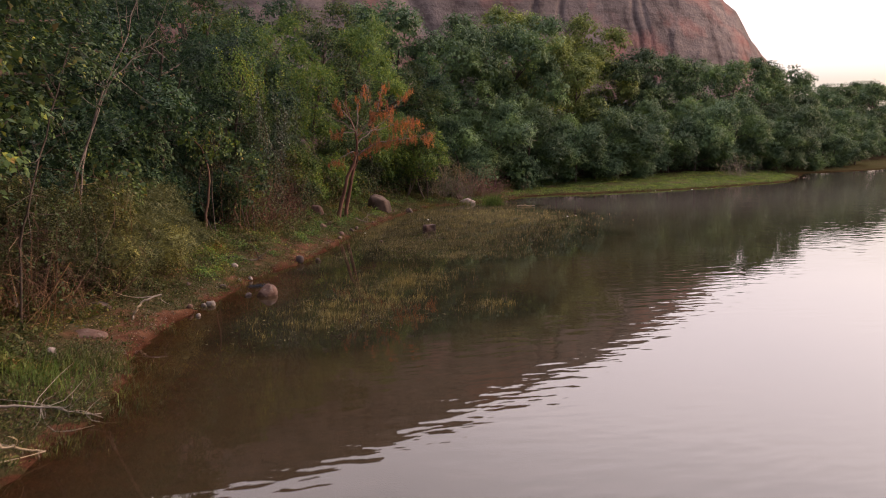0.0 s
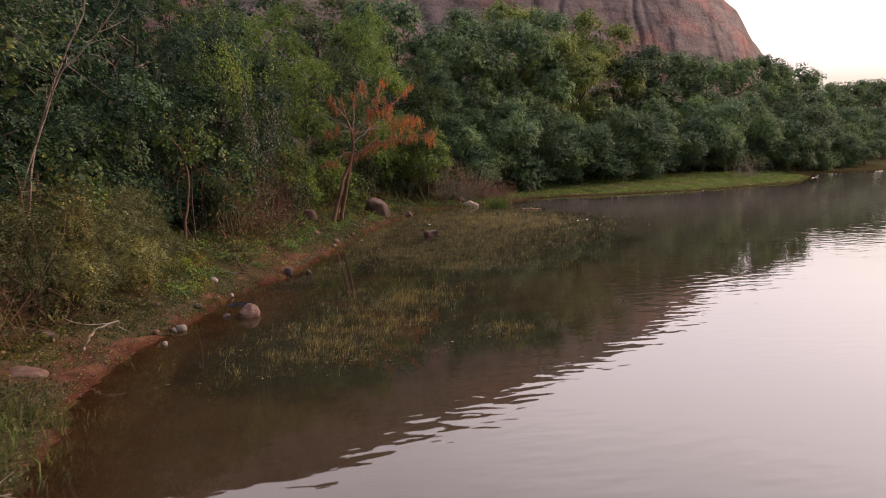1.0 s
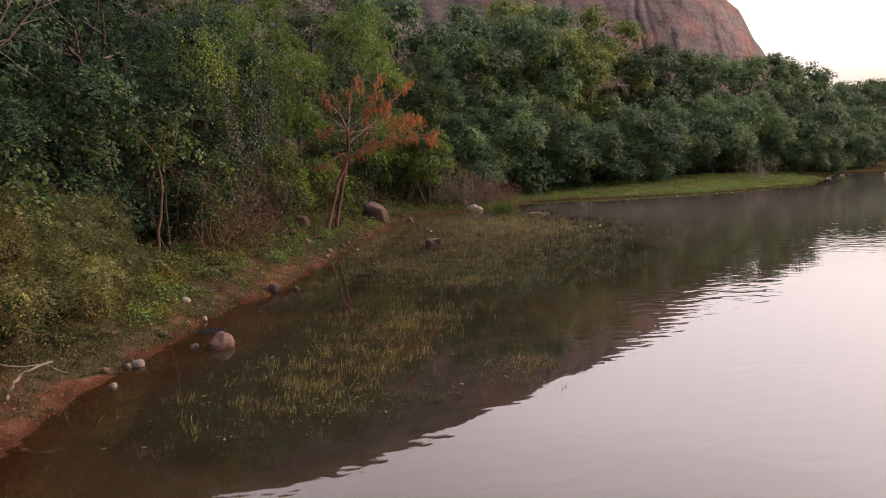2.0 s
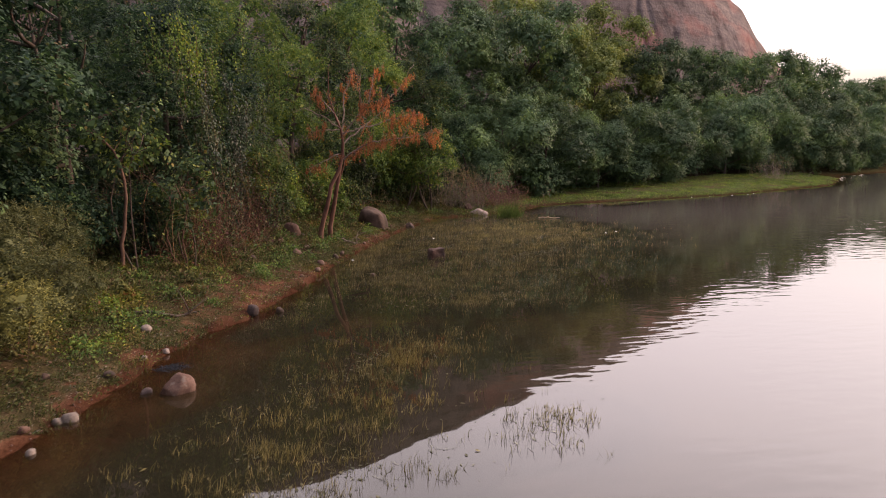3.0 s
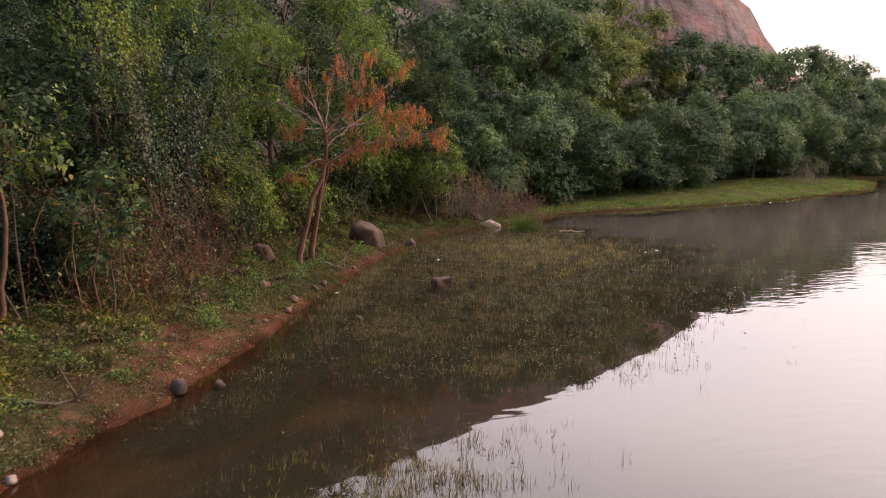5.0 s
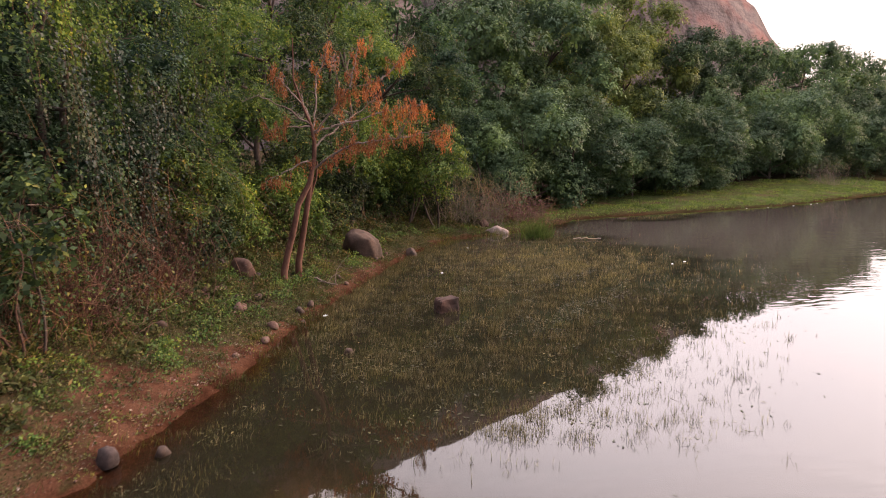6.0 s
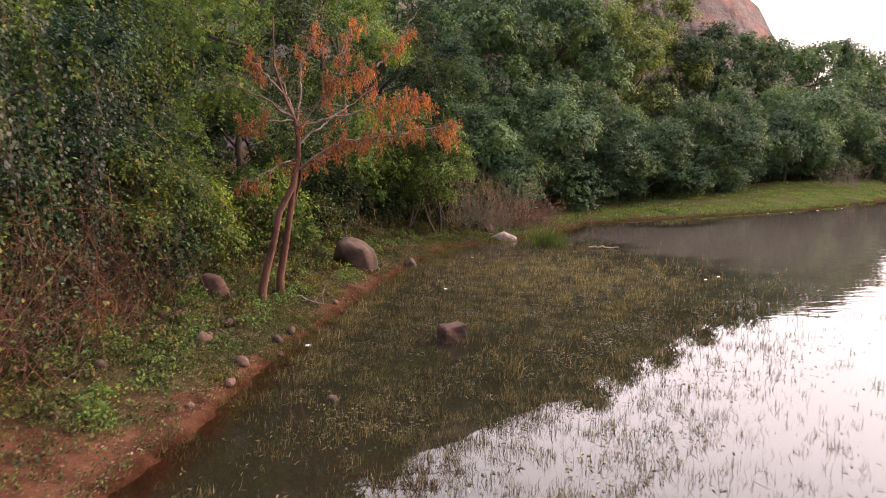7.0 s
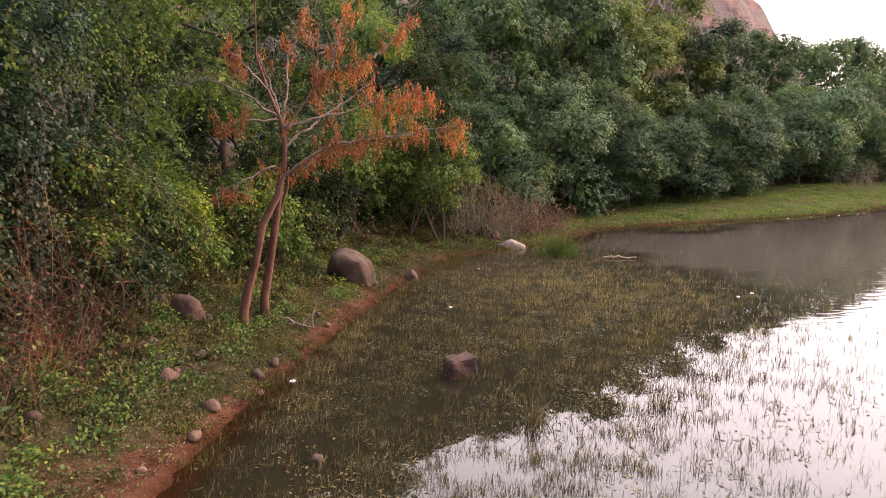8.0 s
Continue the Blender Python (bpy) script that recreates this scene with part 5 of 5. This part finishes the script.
# ---- plant cover ----
def bank_plants(n, y0, y1, seed, big=1.0):
    r = np.random.RandomState(seed)
    y = r.uniform(y0, y1, n)
    shore_x = np.interp(y, [p[1] for p in SHORE[3:20]], [p[0] for p in SHORE[3:20]])
    x = shore_x - 6.5 * r.rand(n) ** 1.25
    d = shore_distance(x, y)
    keep = (d > 0.02) & (r.rand(n) < bare(x, y) * 0.85 + 0.14 * (waves(x, y, 0.8, 38) > 0.1)) & (r.rand(n) < 0.5 + 0.6 * waves(x, y, 1.6, 31) + 0.4 * waves(x, y, 0.5, 35))
    x, y = x[keep], y[keep]
    z = ground_height(x, y)
    low = (0.6 + 0.5 * np.clip(waves(x, y, 2.2, 32), -0.6, 1)) * (0.7 + 0.9 * smooth(1.0, 3.0, shore_distance(x, y)))
    m = 4
    base = np.repeat(np.stack([x, y, z], 1), m, 0) + r.normal(0, 0.045, (len(x) * m, 3)) * np.array([1, 1, 0])
    lift = np.repeat(low * (1 + 1.1 * smooth(0.2, 0.8, waves(x, y, 3.1, 34)) * smooth(0.8, 2.0, shore_distance(x, y))), m) * r.uniform(0.01, 0.17, len(base))
    base[:, 2] += lift
    way = unit(r.normal(0, 0.8, base.shape) + np.array([0, 0, 0.45]))
    clump = np.repeat(smooth(0.25, 0.6, waves(x, y, 1.1, 39) + 0.4 * waves(x, y, 0.45, 40)) * smooth(0.5, 1.4, shore_distance(x, y)), m)
    base[:, 2] += clump * r.uniform(0, 0.14, len(base))
    size = big * r.uniform(0.03, 0.085, len(base)) * np.repeat(0.7 + 0.45 * low, m) * (1 + 0.9 * clump)
    V, F = leaf_quads(base, way, np.array([0, 0, 0.7]) + r.normal(0, 0.6, base.shape), size, size * r.uniform(0.25, 0.6, len(base)))
    tagged(new("bank_plants", mesh_from("bank_plants", V, F, GRASS)), "low green herbs and grass covering the bank", "grass", kind="stuff")


def herb_patches():
    """Clumps of broader, brighter leaves along the foot of the woods."""
    r = np.random.RandomState(25)
    y = r.uniform(20, 47, 250)
    x = np.interp(y, [p[1] for p in SHORE[3:20]], [p[0] for p in SHORE[3:20]]) - r.uniform(1.0, 4.6, 250)
    P = []
    for cx, cy in zip(x, y):
        n, s, h = r.randint(60, 170), r.uniform(0.12, 0.34), r.uniform(0.12, 0.4)
        q = np.stack([cx + r.normal(0, s, n), cy + r.normal(0, s, n), np.zeros(n)], 1)
        lift = h * np.exp(-((q[:, 0] - cx) ** 2 + (q[:, 1] - cy) ** 2) / (2 * s * s)) * r.uniform(0.35, 1.1, n)
        q[:, 2] = ground_height(q[:, 0], q[:, 1]) + lift
        P.append(q)
    base = np.concatenate(P)
    size = r.uniform(0.04, 0.1, len(base))
    way = unit(r.normal(0, 0.8, base.shape) + np.array([0, 0, 0.1]))
    V, F = leaf_quads(base, way, np.array([0.2, -0.3, 0.9]) + r.normal(0, 0.4, base.shape), size, size * 0.55)
    tagged(new("herb_patches", mesh_from("herb_patches", V, F, LEAF_BRIGHT)), "clumps of bright green herbs at the foot of the woods", "herbs", kind="stuff")


def leaf_litter():
    r = np.random.RandomState(15)
    n = 26000
    y = r.uniform(9, 48, n)
    x = np.interp(y, [p[1] for p in SHORE[3:20]], [p[0] for p in SHORE[3:20]]) - 5.5 * r.rand(n) ** 1.1
    keep = (shore_distance(x, y) > 0.12) & (r.rand(n) < 0.5 + 0.5 * waves(x, y, 2.0, 36))
    x, y = x[keep], y[keep]
    base = np.stack([x, y, ground_height(x, y) + 0.012], 1)
    a = r.uniform(0, 6.28, len(x))
    way = unit(np.stack([np.cos(a), np.sin(a), r.uniform(-0.1, 0.5, len(x))], 1))
    size = r.uniform(0.02, 0.07, len(x))
    V, F = leaf_quads(base, way, np.array([0, 0, 1.0]) + r.normal(0, 0.3, base.shape), size, size * r.uniform(0.12, 0.5, len(x)))
    tagged(new("leaf_litter", mesh_from("leaf_litter", V, F, DRY_PALE)), "dry brown leaves and straw scattered on the bank", "leaf litter", kind="stuff")


def shallow_grass():
    """Thin blades that fringe the waterline."""
    r = np.random.RandomState(16)
    n = 42000
    y = r.uniform(9, 46, n)
    x = np.interp(y, [p[1] for p in SHORE[3:20]], [p[0] for p in SHORE[3:20]]) + r.normal(0.05, 0.4, n) + smooth(25, 30, y) * np.abs(r.normal(0.1, 0.5, n))
    keep = r.rand(n) < np.clip(0.15 + 0.8 * waves(x, y, 2.4, 37) + 0.35 * smooth(27, 31, y), 0, 1)
    x, y = x[keep], y[keep]
    base = np.stack([x, y, np.maximum(ground_height(x, y), -0.08)], 1)
    way = unit(r.normal(0, 0.35, base.shape) + np.array([0, 0, 1.0]))
    V, F = blade_quads(base, way, r.normal(0, 0.5, base.shape), r.uniform(0.06, 0.22, len(x)), r.uniform(0.006, 0.013, len(x)))
    tagged(new("shallow_grass", mesh_from("shallow_grass", V, F, GRASS)), "thin grass blades fringing the waterline", "grass", kind="stuff")


def far_grass():
    r = np.random.RandomState(6)
    n = 60000
    x = r.uniform(8, 60, n)
    sx = np.array([p for p in SHORE[18:30]])
    y = np.interp(x, sx[:, 0], sx[:, 1]) + 11 * r.rand(n) ** 1.2
    keep = shore_distance(x, y) > 0.15 + 0.9 * r.rand(len(x)) ** 2 + 0.5 * waves(x, y, 3.0, 29)
    x, y = x[keep], y[keep]
    base = np.stack([x, y, ground_height(x, y)], 1)
    way = unit(r.normal(0, 0.45, base.shape) + np.array([0, 0, 1.0]))
    size = r.uniform(0.05, 0.17, len(x)) * np.clip(0.8 + 0.6 * waves(x, y, 4, 41) + 0.5 * waves(x, y, 1.3, 42), 0.15, 2.2)
    V, F = leaf_quads(base, way, r.normal(0, 1, base.shape), size, size * 0.3)
    tagged(new("shore_grass", mesh_from("shore_grass", V, F, GRASS_LUSH)), "short bright green grass on the far shore", "grass", kind="stuff")


def tuft(name, label, x, y, count, height, mat, seed, spread_r=0.3):
    r = np.random.RandomState(seed)
    base = np.stack([x + r.normal(0, spread_r, count), y + r.normal(0, spread_r, count), np.zeros(count)], 1)
    base[:, 2] = np.maximum(ground_height(base[:, 0], base[:, 1]), -0.1)
    way = unit(r.normal(0, 0.28, base.shape) + np.array([0, 0, 1.0]))
    V, F = blade_quads(base, way, r.normal(0, 0.4, base.shape) + np.array([0, 0, -0.2]), height * r.uniform(0.5, 1.2, count), np.full(count, 0.012 + 0.008 * height))
    return tagged(new(name, mesh_from(name, V, F, mat)), label, "grass", "grass tufts", "stuff")


def reed_bed(i, cx, cy, a, b, turn, density):
    r = np.random.RandomState(100 + i)
    n = int(math.pi * a * b * density * 1.55)
    u = r.normal(0, 0.48, (n, 2))
    c, s = math.cos(radians(turn)), math.sin(radians(turn))
    x, y = cx + u[:, 0] * a * c - u[:, 1] * b * s, cy + u[:, 0] * a * s + u[:, 1] * b * c
    w = waves(x, y, 0.62, 51) + 0.7 * waves(x, y, 0.27, 52) + 0.8 * waves(x, y, 1.3, 53)
    keep = (shore_distance(x, y) < -0.08) & (r.rand(n) < np.clip((0.2 if cy < 22 else 0.34) + 0.8 * w, 0.012, 1))
    x, y = x[keep], y[keep]
    n = len(x)
    base = np.repeat(np.stack([x, y, np.full(n, -0.06)], 1), 4, 0) + r.normal(0, 0.06, (n * 4, 3)) * np.array([1, 1, 0])
    way = unit(r.normal(0, 0.24, base.shape) + np.array([0, 0, 1.0]))
    lying = r.rand(len(base)) < 0.035
    way[lying] = unit(way[lying] * np.array([3.0, 3.0, 0.18]))
    base[lying, 2] = 0.008
    way[lying, 2] = np.abs(way[lying, 2]) * 0.3
    far = float(smooth(24, 38, np.array(cy)))
    hgt = r.uniform(0.1, 0.28, len(base)) * (1 if cy < 22 else 0.85)
    V, F = blade_quads(base, way, r.normal(0, 0.32, base.shape), hgt, r.uniform(0.005, 0.0095, len(base)) * (1.15 if cy < 22 else 1) * (1 + 0.8 * far))
    tagged(new("reed_bed", mesh_from("reed_bed", V, F, REED_BROWN if cy < 22 else REED)), "sparse olive water grass standing in the shallows", "water grass", "reed beds in the lake", "stuff")


def floating_weed():
    r = np.random.RandomState(9)
    P = []
    for cx, cy, a, b, turn, dens in BEDS:
        n = int(a * b * min(dens, 80) * (5 if cx > 4 else 2))
        u = r.normal(0, 0.52, (n, 2))
        c, s = math.cos(radians(turn)), math.sin(radians(turn))
        P.append(np.stack([cx + u[:, 0] * a * c - u[:, 1] * b * s, cy + u[:, 0] * a * s + u[:, 1] * b * c], 1))
    P = np.concatenate(P)
    w = waves(P[:, 0], P[:, 1], 2.1, 61) + 0.7 * waves(P[:, 0], P[:, 1], 0.8, 62)
    P = P[(w > 0.15) & (shore_distance(P[:, 0], P[:, 1]) < -0.15)]
    base = np.concatenate([P, np.full((len(P), 1), 0.006)], 1)
    a = r.uniform(0, 6.28, len(P))
    way = np.stack([np.cos(a), np.sin(a), r.uniform(0.0, 0.12, len(P))], 1)
    size = r.uniform(0.035, 0.11, len(P))
    V, F = leaf_quads(base, unit(way), np.tile([0, 0, 1.0], (len(P), 1)), size, size * r.uniform(0.15, 0.45, len(P)), 0.03)
    tagged(new("floating_weed", mesh_from("floating_weed", V, F, WEED)), "brown-green scraps of weed floating among the reeds", "water weed", kind="stuff")


def creeper(x, y, top, seed, face=(0.8, -0.6), mat=None, strands=6, drop=(1.2, 3.2), label="grey-green broad-leaved creeper hanging in strands from the trees"):
    """A curtain of hanging strands with broad grey-green leaves."""
    r = np.random.RandomState(seed)
    ob = thing("creeper", (x, y, 0), label, "creeper", "creepers on the edge of the woods")
    V, stems = [], []
    for _ in range(strands):
        o = r.normal(0, 0.6)
        a = np.array([-face[1] * o + face[0] * r.normal(0, 0.25), face[0] * o + face[1] * r.normal(0, 0.25), top + r.normal(0, 0.6)])
        b = a + np.array([r.normal(0, 0.2), r.normal(0, 0.2), -r.uniform(*drop)])
        line = bent_line(a, b, r, 0.06, 12)
        stems.append(tube(line, np.full(12, 0.005), 3))
        V.append(np.repeat(line, 8, 0) + r.normal(0, 0.09, (96, 3)) * np.array([1, 1, 1.6]))
    pos = np.concatenate(V)
    way = unit(r.normal(0, 0.4, pos.shape) + np.array([0, 0, -0.8]))
    up = np.array([face[0], face[1], 0.5]) + r.normal(0, 0.4, pos.shape)
    size = r.uniform(0.05, 0.11, len(pos))
    tagged(part("stem", mesh_from("stem", *join(stems), DRY), ob), kind="stuff")
    tagged(part("foliage", mesh_from("foliage", *leaf_quads(pos, way, up, size, size * 0.75), mat or LEAF_GREY), ob), kind="stuff")


for i, (x, y, top) in enumerate(((-4.0, 30.6, 5.2), (-3.4, 32.6, 5.8), (-2.9, 34.6, 6.0), (-4.3, 29.2, 6.4), (-3.7, 31.6, 4.2), (-3.1, 33.4, 4.4), (-4.6, 30.2, 7.0))):
    creeper(x, y, top, 200 + i)
for i, (x, y, top) in enumerate(((-5.2, 29.6, 8.2), (-4.6, 31.0, 7.4), (-3.4, 34.2, 8.6), (-2.6, 35.4, 8.2), (-4.4, 32.2, 9.0))):
    creeper(x, y, top, 220 + i, (0.5, -0.85), LEAF_BRIGHT, 11, (0.9, 2.6), "light green creeper draped over the crowns of the trees")

bank_plants(125000, 8.5, 50, 5)
bank_plants(28000, 21, 37, 55, 0.95)
herb_patches()
leaf_litter()
shallow_grass()
far_grass()
floating_weed()
for i, bed in enumerate(BEDS):
    reed_bed(i, *bed)
tuft("grass_tuft", "tall green grass tuft beside the pale rock", 10.9, 44.5, 420, 1.1, GRASS_LUSH, 1, 0.42)
tuft("grass_tuft", "tall green grass tuft in the water", 9.2, 45.4, 120, 0.6, GRASS, 2, 0.4)
tuft("grass_tuft", "bright green grass clump on the bank", -7.6, 11.4, 700, 0.4, GRASS_LUSH, 3, 0.6)
tuft("grass_tuft", "grass clump hanging over the waterline", -7.0, 12.5, 400, 0.32, GRASS, 4, 0.35)
tuft("grass_tuft", "tall green reed tuft among the water grass", 4.2, 29.0, 60, 0.6, REED, 5, 0.12)
tuft("grass_tuft", "tall green reed tuft among the water grass", 6.6, 29.2, 40, 0.45, REED, 6, 0.12)
